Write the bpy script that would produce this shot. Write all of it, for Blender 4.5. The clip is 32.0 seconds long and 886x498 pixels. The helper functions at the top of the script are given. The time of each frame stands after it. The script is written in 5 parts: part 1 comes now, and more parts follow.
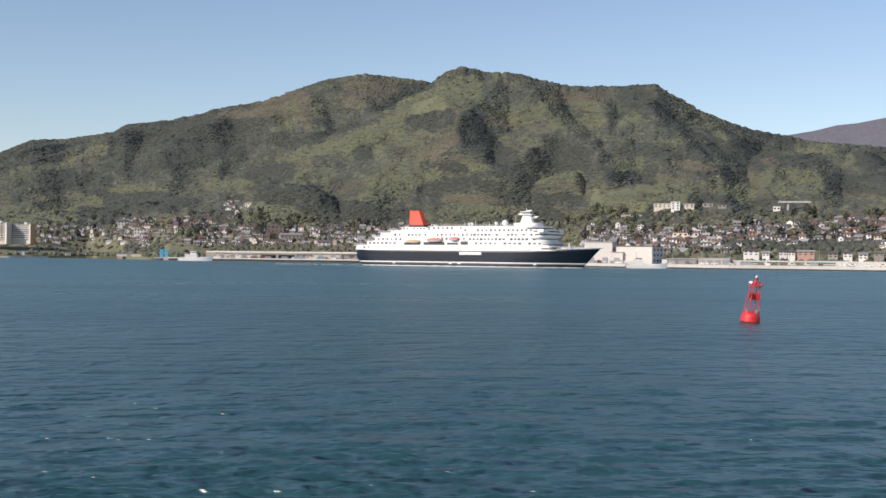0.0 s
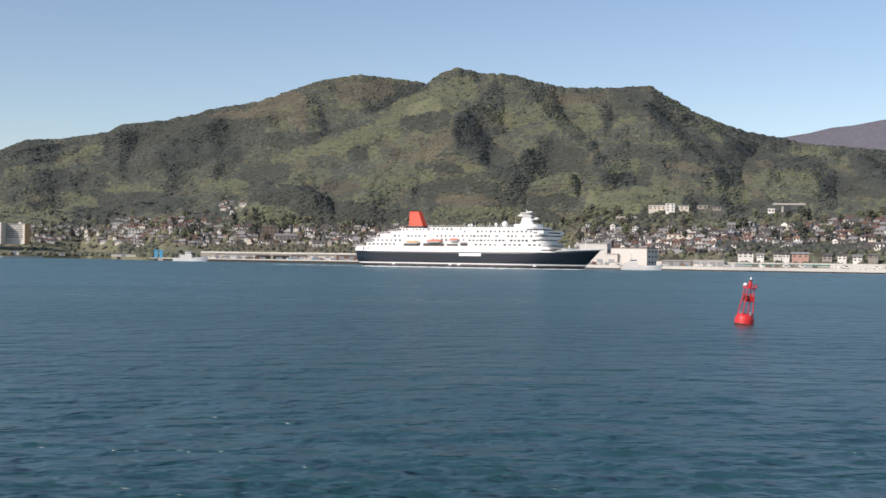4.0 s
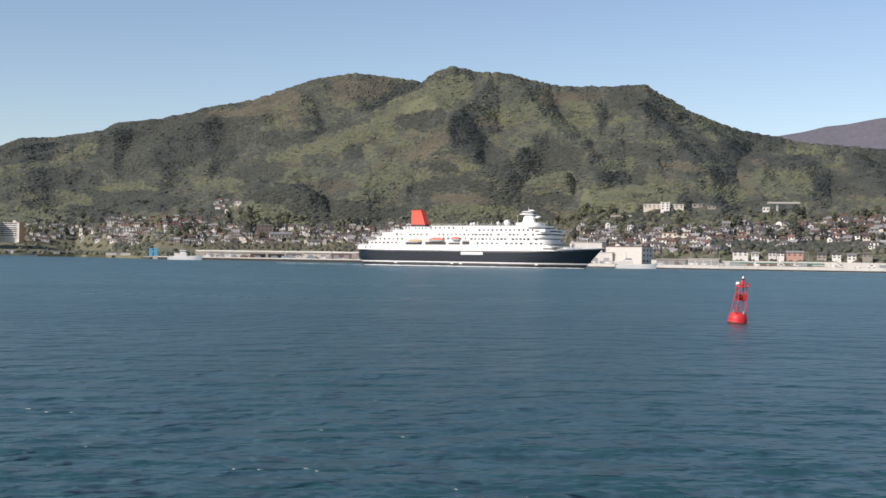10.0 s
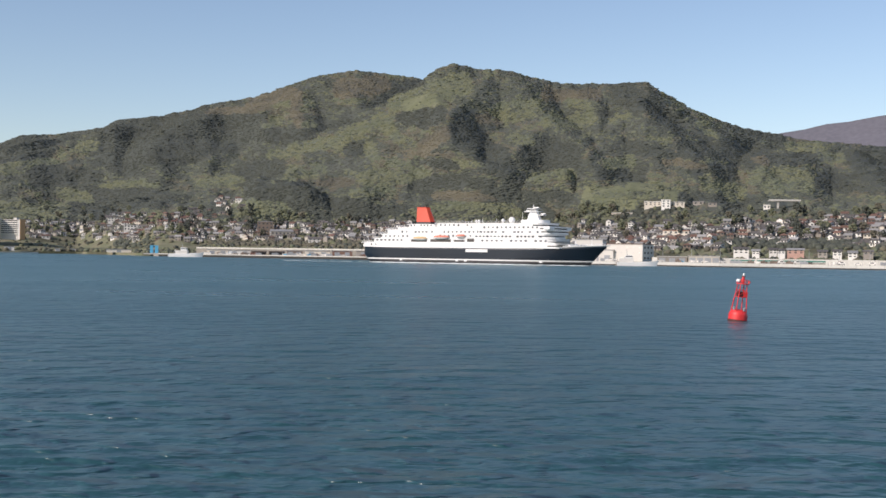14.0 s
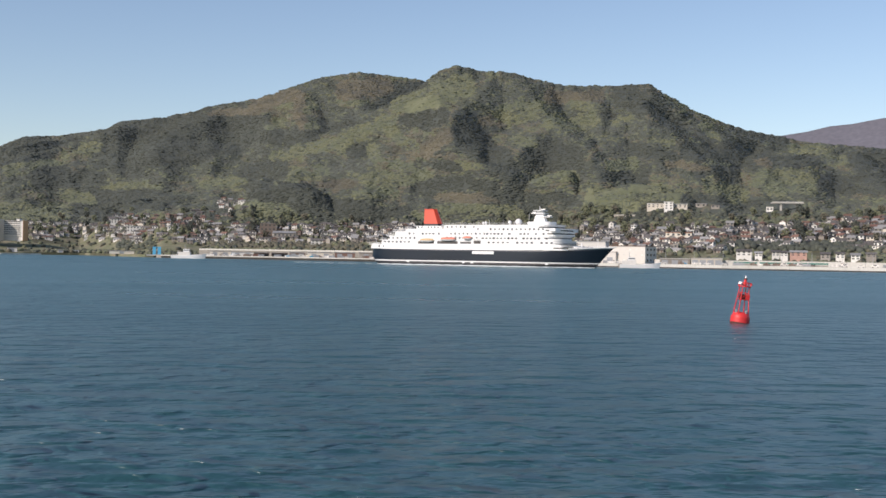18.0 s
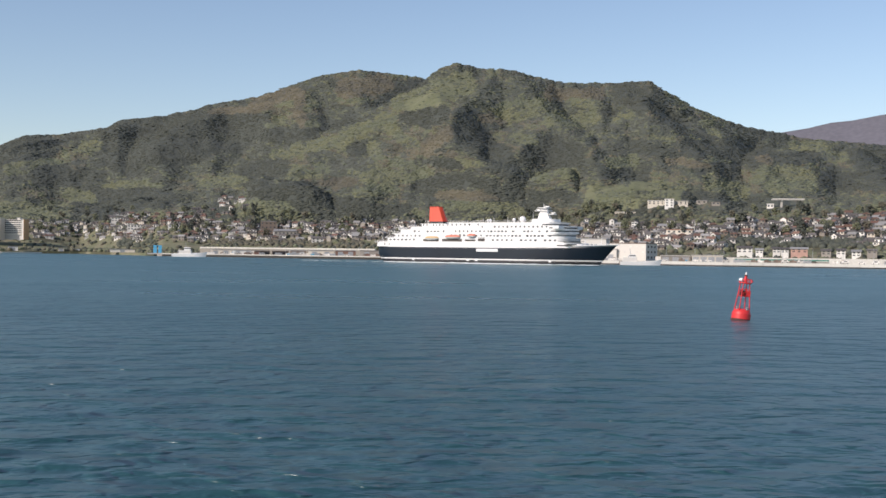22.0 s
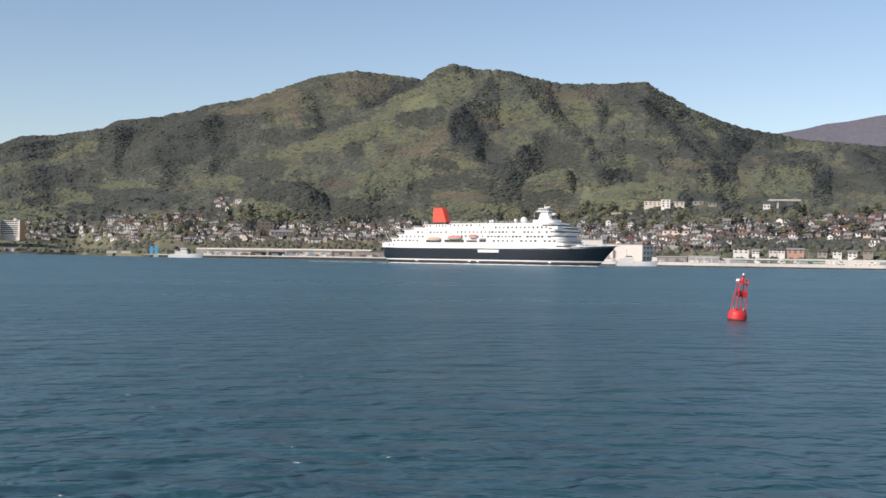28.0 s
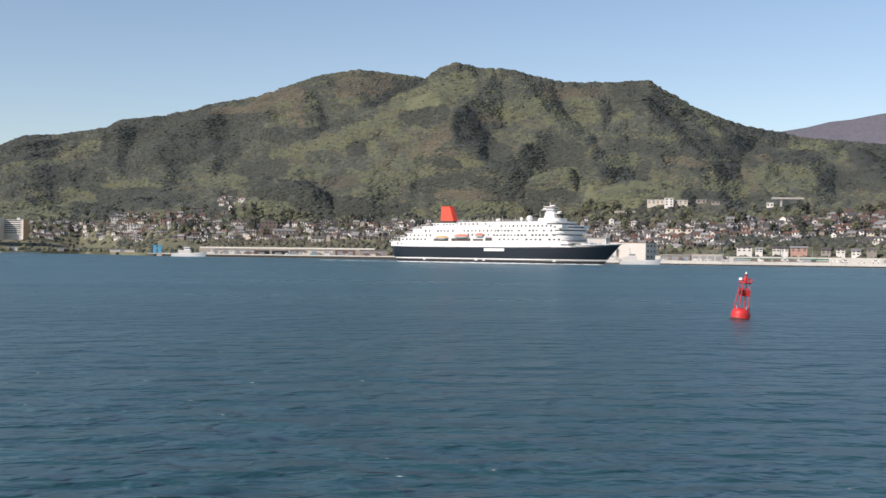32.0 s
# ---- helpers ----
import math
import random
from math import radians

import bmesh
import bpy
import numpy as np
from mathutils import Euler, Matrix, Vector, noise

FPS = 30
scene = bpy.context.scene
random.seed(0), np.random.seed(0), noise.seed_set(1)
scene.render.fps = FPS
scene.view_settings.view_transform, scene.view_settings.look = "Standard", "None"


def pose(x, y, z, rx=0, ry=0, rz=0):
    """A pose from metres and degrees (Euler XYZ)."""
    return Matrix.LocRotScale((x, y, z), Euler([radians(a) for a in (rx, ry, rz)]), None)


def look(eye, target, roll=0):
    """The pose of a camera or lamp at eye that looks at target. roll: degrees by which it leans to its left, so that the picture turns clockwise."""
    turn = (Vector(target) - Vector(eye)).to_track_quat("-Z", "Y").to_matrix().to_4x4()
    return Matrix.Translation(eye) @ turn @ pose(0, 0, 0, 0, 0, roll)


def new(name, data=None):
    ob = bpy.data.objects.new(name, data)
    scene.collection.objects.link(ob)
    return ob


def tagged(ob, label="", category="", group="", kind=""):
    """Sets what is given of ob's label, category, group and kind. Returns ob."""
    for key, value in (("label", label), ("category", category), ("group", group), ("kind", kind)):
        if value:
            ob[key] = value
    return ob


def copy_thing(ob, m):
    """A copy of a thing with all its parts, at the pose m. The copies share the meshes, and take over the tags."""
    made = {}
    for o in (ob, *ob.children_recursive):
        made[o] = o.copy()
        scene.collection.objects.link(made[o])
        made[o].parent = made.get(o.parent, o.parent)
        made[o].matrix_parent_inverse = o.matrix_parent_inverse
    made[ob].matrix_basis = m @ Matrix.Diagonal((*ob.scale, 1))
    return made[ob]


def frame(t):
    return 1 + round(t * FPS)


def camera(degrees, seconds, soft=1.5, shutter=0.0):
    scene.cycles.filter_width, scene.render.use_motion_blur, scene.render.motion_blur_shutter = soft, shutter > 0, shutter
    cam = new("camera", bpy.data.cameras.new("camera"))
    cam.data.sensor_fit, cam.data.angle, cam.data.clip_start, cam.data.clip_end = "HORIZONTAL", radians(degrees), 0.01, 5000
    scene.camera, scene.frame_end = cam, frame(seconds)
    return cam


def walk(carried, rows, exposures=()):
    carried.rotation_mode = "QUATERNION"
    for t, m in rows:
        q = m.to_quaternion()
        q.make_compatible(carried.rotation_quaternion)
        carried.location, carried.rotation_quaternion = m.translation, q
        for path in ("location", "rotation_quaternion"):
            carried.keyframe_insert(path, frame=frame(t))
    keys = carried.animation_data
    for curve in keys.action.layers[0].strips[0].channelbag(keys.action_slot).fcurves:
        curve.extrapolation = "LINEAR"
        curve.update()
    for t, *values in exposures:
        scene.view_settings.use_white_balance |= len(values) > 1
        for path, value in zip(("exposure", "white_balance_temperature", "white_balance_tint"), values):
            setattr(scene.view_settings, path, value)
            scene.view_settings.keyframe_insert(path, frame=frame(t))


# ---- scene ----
LENS, EYE_HEIGHT = 40.0, 5.6
cam = camera(LENS, 32.0, soft=1.6)

# The hand-held camera stands still on the far quay: seconds, yaw, pitch, lean.
VIEW = [
    (0, 0.283, 0.379, -0.646), (0.5, 0.398, 0.406, -0.734), (1, 0.599, 0.629, -0.634), (1.5, 0.367, 0.685, -0.605),
    (2, 0.461, 0.548, -0.670), (2.5, 0.414, 0.528, -0.779), (3, 0.364, 0.525, -0.786), (3.5, 0.091, 0.423, -0.713),
    (5.5, 0.088, 0.503, -0.961), (6, -0.076, 0.289, -0.814), (6.5, -0.068, 0.278, -0.856), (7, -0.100, 0.374, -0.724),
    (7.5, -0.312, 0.238, -0.844), (8, -0.173, 0.463, -0.773), (8.5, -0.161, 0.421, -0.771), (9, -0.348, 0.294, -0.790),
    (9.5, 0.026, 0.337, -0.841), (10, -0.194, 0.371, -0.822), (10.5, -0.135, 0.371, -0.817),
    (11, -0.253, 0.334, -0.748), (11.5, -0.212, 0.208, -0.839), (12, -0.207, 0.340, -0.768),
    (12.5, -0.070, 0.321, -0.896), (13, -0.156, 0.284, -0.863), (13.5, -0.142, 0.354, -0.826),
    (14, -0.160, 0.244, -0.846), (14.5, -0.185, 0.218, -0.775), (16.5, -0.149, 0.258, -0.765),
    (17, -0.059, 0.350, -0.898), (17.5, -0.075, 0.218, -0.965), (18, -0.038, 0.328, -0.923),
    (18.5, -0.043, 0.268, -0.907), (19, 0.000, 0.279, -0.888), (19.5, -0.109, 0.258, -0.955),
    (20, 0.025, 0.267, -0.857), (20.5, -0.036, 0.269, -0.719), (21, -0.077, 0.277, -0.820),
    (21.5, -0.008, 0.277, -0.836), (22, -0.004, 0.218, -0.768), (22.5, -0.049, 0.304, -0.743),
    (23, -0.039, 0.259, -0.775), (23.5, 0.002, 0.340, -0.763), (24, -0.103, 0.259, -0.777),
    (24.5, -0.225, 0.218, -0.775), (25, -0.283, 0.218, -0.765), (25.5, -0.185, 0.218, -0.775),
    (27.5, -0.295, 0.203, -0.856), (28, -0.167, 0.258, -0.770), (28.5, -0.266, 0.218, -0.775),
    (29, -0.160, 0.258, -0.754), (29.5, 0.036, 0.274, -0.690), (30, 0.016, 0.211, -0.731),
    (30.5, -0.065, 0.205, -0.727), (31, -0.218, 0.025, -0.747), (31.5, -0.278, 0.056, -0.789),
    (32, -0.017, 0.192, -0.700),
]
walk(cam, [(t, pose(0, 0, EYE_HEIGHT, 90 + pitch, lean, yaw)) for t, yaw, pitch, lean in VIEW],
     [(0, 0.0, 6500, 15), (32, 0.0, 6500, 15)])

# ---- world, sun, exposure ----
SUN_FROM = Vector((-0.67, -0.50, 0.53)).normalized()
SUN_HIGH = math.asin(SUN_FROM.z)
SUN_ROUND = math.atan2(SUN_FROM.x, SUN_FROM.y)

world = bpy.data.worlds.new("spring_sky")
scene.world = world
world.use_nodes = True
wn = world.node_tree.nodes
wl = world.node_tree.links
sky = wn.new("ShaderNodeTexSky")
sky.sky_type = "NISHITA"
sky.sun_disc = False
sky.sun_elevation, sky.sun_rotation = SUN_HIGH, SUN_ROUND % (2 * math.pi)
sky.air_density, sky.dust_density, sky.ozone_density = 0.92, 0.4, 1.0
wl.new(sky.outputs["Color"], wn["Background"].inputs["Color"])
wn["Background"].inputs["Strength"].default_value = 0.128

sun_data = bpy.data.lights.new("sun", "SUN")
sun_data.energy, sun_data.angle, sun_data.color = 4.3, radians(0.53), (1.0, 0.91, 0.80)
sun = new("sun", sun_data)
sun.matrix_world = look(SUN_FROM * 100, (0, 0, 0))


# ---- materials ----
def surface(name, color, rough=0.7, scale=1.0, vary=0.25, bump=0.0, metal=0.0, own=0.0, islands=0.0, coarse=None,
            tint=None):
    """A surface with colour variation at two scales, fine relief, and a shade of its own for each object or island."""
    m = bpy.data.materials.new(name)
    m.use_nodes = True
    n, l = m.node_tree.nodes, m.node_tree.links
    b = n["Principled BSDF"]
    b.inputs["Roughness"].default_value = rough
    b.inputs["Metallic"].default_value = metal
    co = n.new("ShaderNodeTexCoord")
    fine = n.new("ShaderNodeTexNoise")
    fine.inputs["Scale"].default_value, fine.inputs["Detail"].default_value = scale * 6, 4
    wide = n.new("ShaderNodeTexNoise")
    wide.inputs["Scale"].default_value = coarse if coarse else scale
    wide.inputs["Detail"].default_value = 3
    l.new(co.outputs["Object"], fine.inputs["Vector"])
    l.new(co.outputs["Object"], wide.inputs["Vector"])
    add = n.new("ShaderNodeMath")
    add.operation = "ADD"
    l.new(fine.outputs["Fac"], add.inputs[0])
    l.new(wide.outputs["Fac"], add.inputs[1])
    value = n.new("ShaderNodeMapRange")
    value.inputs["From Min"].default_value, value.inputs["From Max"].default_value = 0.6, 1.4
    value.inputs["To Min"].default_value, value.inputs["To Max"].default_value = 1 - vary, 1 + vary
    l.new(add.outputs[0], value.inputs["Value"])
    last = value.outputs["Result"]
    for amount, kind, socket in ((own, "ShaderNodeObjectInfo", "Random"),
                                 (islands, "ShaderNodeNewGeometry", "Random Per Island")):
        if amount:
            src = n.new(kind)
            rng = n.new("ShaderNodeMapRange")
            rng.inputs["To Min"].default_value, rng.inputs["To Max"].default_value = 1 - amount, 1 + amount
            l.new(src.outputs[socket], rng.inputs["Value"])
            mul = n.new("ShaderNodeMath")
            mul.operation = "MULTIPLY"
            l.new(last, mul.inputs[0])
            l.new(rng.outputs["Result"], mul.inputs[1])
            last = mul.outputs[0]
    scale_c = n.new("ShaderNodeVectorMath")
    scale_c.operation = "SCALE"
    l.new(last, scale_c.inputs["Scale"])
    if tint:
        mix = n.new("ShaderNodeMix")
        mix.data_type = "RGBA"
        mix.inputs["A"].default_value, mix.inputs["B"].default_value = (*color, 1), (*tint, 1)
        sharp = n.new("ShaderNodeMapRange")
        sharp.inputs["From Min"].default_value, sharp.inputs["From Max"].default_value = 0.38, 0.62
        l.new(wide.outputs["Fac"], sharp.inputs["Value"])
        l.new(sharp.outputs["Result"], mix.inputs["Factor"])
        l.new(mix.outputs["Result"], scale_c.inputs[0])
    else:
        scale_c.inputs[0].default_value = color
    l.new(scale_c.outputs["Vector"], b.inputs["Base Color"])
    if bump:
        bp = n.new("ShaderNodeBump")
        bp.inputs["Strength"].default_value, bp.inputs["Distance"].default_value = 0.6, bump
        l.new(fine.outputs["Fac"], bp.inputs["Height"])
        l.new(bp.outputs["Normal"], b.inputs["Normal"])
    return m


def water_surface():
    m = bpy.data.materials.new("sea_water")
    m.use_nodes = True
    n, l = m.node_tree.nodes, m.node_tree.links
    b = n["Principled BSDF"]
    b.inputs["Specular IOR Level"].default_value = 1.0
    b.inputs["IOR"].default_value = 1.333
    co = n.new("ShaderNodeTexCoord")
    # deep blue-green nearby, paler towards the far shore: sky reflection painted in
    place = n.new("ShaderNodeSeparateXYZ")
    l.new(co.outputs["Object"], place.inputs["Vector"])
    far_sheen = n.new("ShaderNodeMapRange")
    far_sheen.interpolation_type = "SMOOTHSTEP"
    far_sheen.inputs["From Min"].default_value, far_sheen.inputs["From Max"].default_value = 30, 260
    l.new(place.outputs["Y"], far_sheen.inputs["Value"])
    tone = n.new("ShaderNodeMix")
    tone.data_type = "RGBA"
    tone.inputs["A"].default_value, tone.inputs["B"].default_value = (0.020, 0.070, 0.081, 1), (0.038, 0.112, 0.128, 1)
    l.new(far_sheen.outputs["Result"], tone.inputs["Factor"])
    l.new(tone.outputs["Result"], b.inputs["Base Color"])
    # gusts: broad lanes of rougher water
    lane = n.new("ShaderNodeMapping")
    lane.inputs["Scale"].default_value = (1 / 90, 1 / 28, 1)
    gust = n.new("ShaderNodeTexNoise")
    gust.inputs["Scale"].default_value, gust.inputs["Detail"].default_value = 1.0, 3
    l.new(co.outputs["Object"], lane.inputs["Vector"])
    l.new(lane.outputs["Vector"], gust.inputs["Vector"])
    gloss = n.new("ShaderNodeMapRange")
    gloss.inputs["From Min"].default_value, gloss.inputs["From Max"].default_value = 0.35, 0.65
    gloss.inputs["To Min"].default_value, gloss.inputs["To Max"].default_value = 0.27, 0.33
    l.new(gust.outputs["Fac"], gloss.inputs["Value"])
    l.new(gloss.outputs["Result"], b.inputs["Roughness"])
    last = None
    # ripples: size in metres along and across the wind, height in metres; the chop stands up in short steep crests
    for along_m, across_m, high, turn, detail, crest in ((0.55, 0.75, 0.13, 10, 2, None), (2.6, 4.0, 0.95, -8, 1, None),
                                                         (0.50, 0.80, 0.066, 9, 1, (0.52, 0.70)), (1.1, 1.7, 0.150, 6, 1, (0.55, 0.69))):
        mp = n.new("ShaderNodeMapping")
        mp.inputs["Rotation"].default_value = (0, 0, radians(turn))
        mp.inputs["Scale"].default_value = (1 / across_m, 1 / along_m, 1)
        l.new(co.outputs["Object"], mp.inputs["Vector"])
        tx = n.new("ShaderNodeTexNoise")
        tx.inputs["Scale"].default_value, tx.inputs["Detail"].default_value = 1.0, detail
        tx.inputs["Roughness"].default_value = 0.5
        l.new(mp.outputs["Vector"], tx.inputs["Vector"])
        relief = tx.outputs["Fac"]
        if crest:
            steep = n.new("ShaderNodeMapRange")
            steep.interpolation_type = "SMOOTHSTEP"
            steep.inputs["From Min"].default_value, steep.inputs["From Max"].default_value = crest
            l.new(relief, steep.inputs["Value"])
            relief = steep.outputs["Result"]
        bp = n.new("ShaderNodeBump")
        bp.inputs["Strength"].default_value, bp.inputs["Distance"].default_value = 1.0, high
        l.new(relief, bp.inputs["Height"])
        if last:
            l.new(last.outputs["Normal"], bp.inputs["Normal"])
        last = bp
    l.new(last.outputs["Normal"], b.inputs["Normal"])
    return m


M = {
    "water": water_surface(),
    "soil": surface("hill_soil", (0.075, 0.078, 0.040), 0.95, 0.02, 0.35, 0.5, coarse=0.004, tint=(0.085, 0.075, 0.045)),
    "grass": surface("grass_bank", (0.142, 0.154, 0.080), 0.95, 0.08, 0.3, 0.1, tint=(0.180, 0.162, 0.104)),
    "conifer": surface("conifer_needles", (0.064, 0.071, 0.057), 0.95, 0.1, 0.2, islands=0.07, coarse=0.006),
    "leaf": surface("spring_leaves", (0.152, 0.158, 0.092), 0.95, 0.1, 0.2, islands=0.10, coarse=0.012, tint=(0.112, 0.124, 0.080)),
    "bare": surface("budding_twigs", (0.106, 0.100, 0.074), 0.95, 0.1, 0.2, islands=0.08, coarse=0.012, tint=(0.128, 0.116, 0.080)),
    "mixed": surface("mixed_leaves", (0.086, 0.096, 0.072), 0.95, 0.1, 0.2, islands=0.08, coarse=0.012, tint=(0.078, 0.084, 0.068)),
    "young": surface("young_grass_and_bamboo", (0.132, 0.142, 0.072), 0.95, 0.06, 0.25, 0.4, coarse=0.02, tint=(0.150, 0.154, 0.084)),
    # the farthest hill carries the grey-violet of distance haze in its colour
    "hazy_far_hill": surface("hazy_far_hill", (0.132, 0.128, 0.150), 0.95, 0.01, 0.25, coarse=0.003),
    "bark": surface("tree_bark", (0.09, 0.07, 0.05), 0.9, 2.0),
    "navy": surface("navy_hull_paint", (0.006, 0.012, 0.022), 0.35, 0.3, 0.25, coarse=0.05),
    "white": surface("white_ship_paint", (0.80, 0.79, 0.77), 0.4, 0.3, 0.05, coarse=0.08),
    "funnel_red": surface("orange_red_funnel_paint", (0.62, 0.065, 0.025), 0.45, 0.4, 0.10),
    "black": surface("black_paint", (0.010, 0.011, 0.013), 0.5, 0.5),
    "ship_glass": surface("dark_window_glass", (0.03, 0.04, 0.05), 0.12, 0.5, 0.2, own=0.5),
    "boat_tan": surface("tan_boat_canvas", (0.56, 0.38, 0.20), 0.7, 0.8, 0.12),
    "boat_red": surface("faded_red_boat_paint", (0.60, 0.20, 0.13), 0.6, 0.8, 0.12),
    "foam": surface("wake_foam", (0.72, 0.76, 0.78), 0.8, 1.5, 0.25),
    "teak": surface("teak_deck", (0.36, 0.25, 0.15), 0.7, 1.0),
    "lifeboat": surface("orange_lifeboat_shell", (0.70, 0.22, 0.05), 0.45, 1.0, 0.1),
    "deck_shade": surface("painted_deck_shade", (0.085, 0.075, 0.068), 0.8, 0.8, 0.3),
    "steel": surface("grey_steel", (0.35, 0.36, 0.37), 0.5, 1.0, 0.2, metal=0.3),
    "buoy_red": surface("red_buoy_paint", (0.660, 0.035, 0.036), 0.5, 1.5, 0.16),
    "rust": surface("dark_rusty_steel", (0.07, 0.025, 0.02), 0.8, 4.0, 0.4),
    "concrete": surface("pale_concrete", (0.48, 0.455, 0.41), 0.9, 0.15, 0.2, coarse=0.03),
    "quay_floor": surface("worn_quay_floor", (0.26, 0.24, 0.21), 0.95, 0.3, 0.3, coarse=0.08),
    "weed": surface("tide_weed_and_shadow", (0.045, 0.042, 0.036), 0.9, 0.8, 0.4),
    "asphalt": surface("asphalt", (0.055, 0.055, 0.058), 0.95, 0.5, 0.25),
    "wall_white": surface("white_render", (0.72, 0.69, 0.64), 0.85, 0.5, 0.10, own=0.22),
    "wall_cream": surface("cream_render", (0.64, 0.58, 0.49), 0.85, 0.5, 0.10, own=0.15),
    "wall_grey": surface("grey_siding", (0.30, 0.27, 0.235), 0.85, 0.5, 0.10, own=0.2),
    "wall_brown": surface("brown_timber_wall", (0.20, 0.155, 0.125), 0.85, 0.5, 0.15, own=0.2),
    "bright_wall": surface("bright_white_cladding", (0.68, 0.64, 0.58), 0.7, 0.3, 0.06, coarse=0.05),
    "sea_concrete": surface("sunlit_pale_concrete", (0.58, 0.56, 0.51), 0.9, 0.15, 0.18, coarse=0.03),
    "balcony_grey": surface("blue_grey_railing", (0.26, 0.28, 0.32), 0.7, 0.5, 0.1),
    "tan_tile": surface("tan_wall_tiles", (0.60, 0.37, 0.20), 0.8, 0.5, 0.1),
    "pink_wall": surface("faded_red_wall", (0.50, 0.31, 0.25), 0.85, 0.4, 0.2),
    "roof_grey": surface("dark_grey_tiles", (0.125, 0.113, 0.106), 0.7, 1.0, 0.2, own=0.3),
    "roof_brown": surface("brown_tiles", (0.17, 0.10, 0.075), 0.7, 1.0, 0.2, own=0.3),
    "roof_red": surface("red_brown_tiles", (0.17, 0.092, 0.070), 0.7, 1.0, 0.2, own=0.2),
    "roof_pale": surface("pale_metal_roof", (0.31, 0.30, 0.29), 0.5, 1.0, 0.15, own=0.2),
    "pane": surface("house_window_glass", (0.05, 0.06, 0.07), 0.15, 1.0, 0.2, own=0.4),
    "sea_green": surface("green_fence_paint", (0.06, 0.20, 0.16), 0.6, 1.0),
    "bright_blue": surface("bright_blue_sheet", (0.10, 0.40, 0.62), 0.6, 1.0, 0.1),
    "orange_brick": surface("orange_brown_tiles", (0.34, 0.165, 0.10), 0.8, 1.0, 0.12),
}


# ---- mesh helpers ----
def mesh_of(bm, name, material, smooth=False):
    me = bpy.data.meshes.new(name)
    bm.to_mesh(me)
    bm.free()
    me.materials.append(M[material])
    if smooth:
        me.shade_smooth()
    return me


def part(name, bm, material, parent, label="", smooth=False):
    ob = new(name, bm if isinstance(bm, bpy.types.Mesh) else mesh_of(bm, name, material, smooth))
    ob.parent = parent
    return tagged(ob, label)


def thing(name, label, category, m=None, group="", kind=""):
    ob = new(name)
    if m is not None:
        ob.matrix_basis = m
    return tagged(ob, label, category, group, kind)


def box(x0, x1, y0, y1, z0, z1, bevel=0.0, bm=None):
    bm = bm or bmesh.new()
    made = bmesh.ops.create_cube(bm, size=1, matrix=Matrix.Translation(((x0 + x1) / 2, (y0 + y1) / 2, (z0 + z1) / 2))
                                 @ Matrix.Diagonal((x1 - x0, y1 - y0, z1 - z0, 1)))
    if bevel:
        edges = {e for v in made["verts"] for e in v.link_edges}
        bmesh.ops.bevel(bm, geom=list(edges), offset=bevel, segments=2, affect="EDGES", profile=0.6)
    return bm


def tube(a, b, r0, r1=None, sides=8, bm=None):
    """A round bar from a to b."""
    bm = bm or bmesh.new()
    a, b = Vector(a), Vector(b)
    bmesh.ops.create_cone(bm, cap_ends=True, segments=sides, radius1=r0, radius2=r0 if r1 is None else r1,
                          depth=(b - a).length,
                          matrix=Matrix.Translation((a + b) / 2) @ (b - a).to_track_quat("Z", "Y").to_matrix().to_4x4())
    return bm


def ball(c, r, bm=None, flat=1.0, sub=2):
    bm = bm or bmesh.new()
    bmesh.ops.create_icosphere(bm, subdivisions=sub, radius=r,
                               matrix=Matrix.Translation(c) @ Matrix.Diagonal((1, 1, flat, 1)))
    return bm


def prism(outline, z0, z1, bm=None, top=None):
    """An upright prism over an outline of (x, y); top: another outline for the upper face."""
    bm = bm or bmesh.new()
    low = [bm.verts.new((x, y, z0)) for x, y in outline]
    high = [bm.verts.new((x, y, z1)) for x, y in (top or outline)]
    k = len(low)
    bm.faces.new(low[::-1])
    bm.faces.new(high)
    for i in range(k):
        bm.faces.new((low[i], low[(i + 1) % k], high[(i + 1) % k], high[i]))
    bmesh.ops.recalc_face_normals(bm, faces=bm.faces)
    return bm


def from_arrays(name, verts, faces, material, smooth=True):
    me = bpy.data.meshes.new(name)
    me.vertices.add(len(verts))
    me.vertices.foreach_set("co", np.ascontiguousarray(verts, dtype=np.float32).ravel())
    k = faces.shape[1]
    me.loops.add(faces.size)
    me.loops.foreach_set("vertex_index", np.ascontiguousarray(faces, dtype=np.int32).ravel())
    me.polygons.add(len(faces))
    me.polygons.foreach_set("loop_start", np.arange(0, faces.size, k, dtype=np.int32))
    me.update(calc_edges=True)
    me.validate()
    me.materials.append(M[material])
    if smooth:
        me.shade_smooth()
    return me


# ---- the lie of the land, in bearings (degrees right of the middle) and distances from the far quay ----
LATTICE = np.random.RandomState(7).rand(256, 256)


def wander(x, y):
    """Smooth noise from 0 to 1 over numpy arrays."""
    xi, yi = np.floor(x).astype(int), np.floor(y).astype(int)
    fx, fy = x - xi, y - yi
    fx, fy = fx * fx * fx * (fx * (fx * 6 - 15) + 10), fy * fy * fy * (fy * (fy * 6 - 15) + 10)
    g = lambda i, j: LATTICE[(xi + i) % 256, (yi + j) % 256]
    return (g(0, 0) * (1 - fx) + g(1, 0) * fx) * (1 - fy) + (g(0, 1) * (1 - fx) + g(1, 1) * fx) * fy


def layered(x, y, octaves=4):
    total, size, norm = 0, 1.0, 0
    for k in range(octaves):
        total = total + size * wander(x * 2 ** k + 17 * k, y * 2 ** k + 31 * k)
        norm += size
        size *= 0.5
    return total / norm


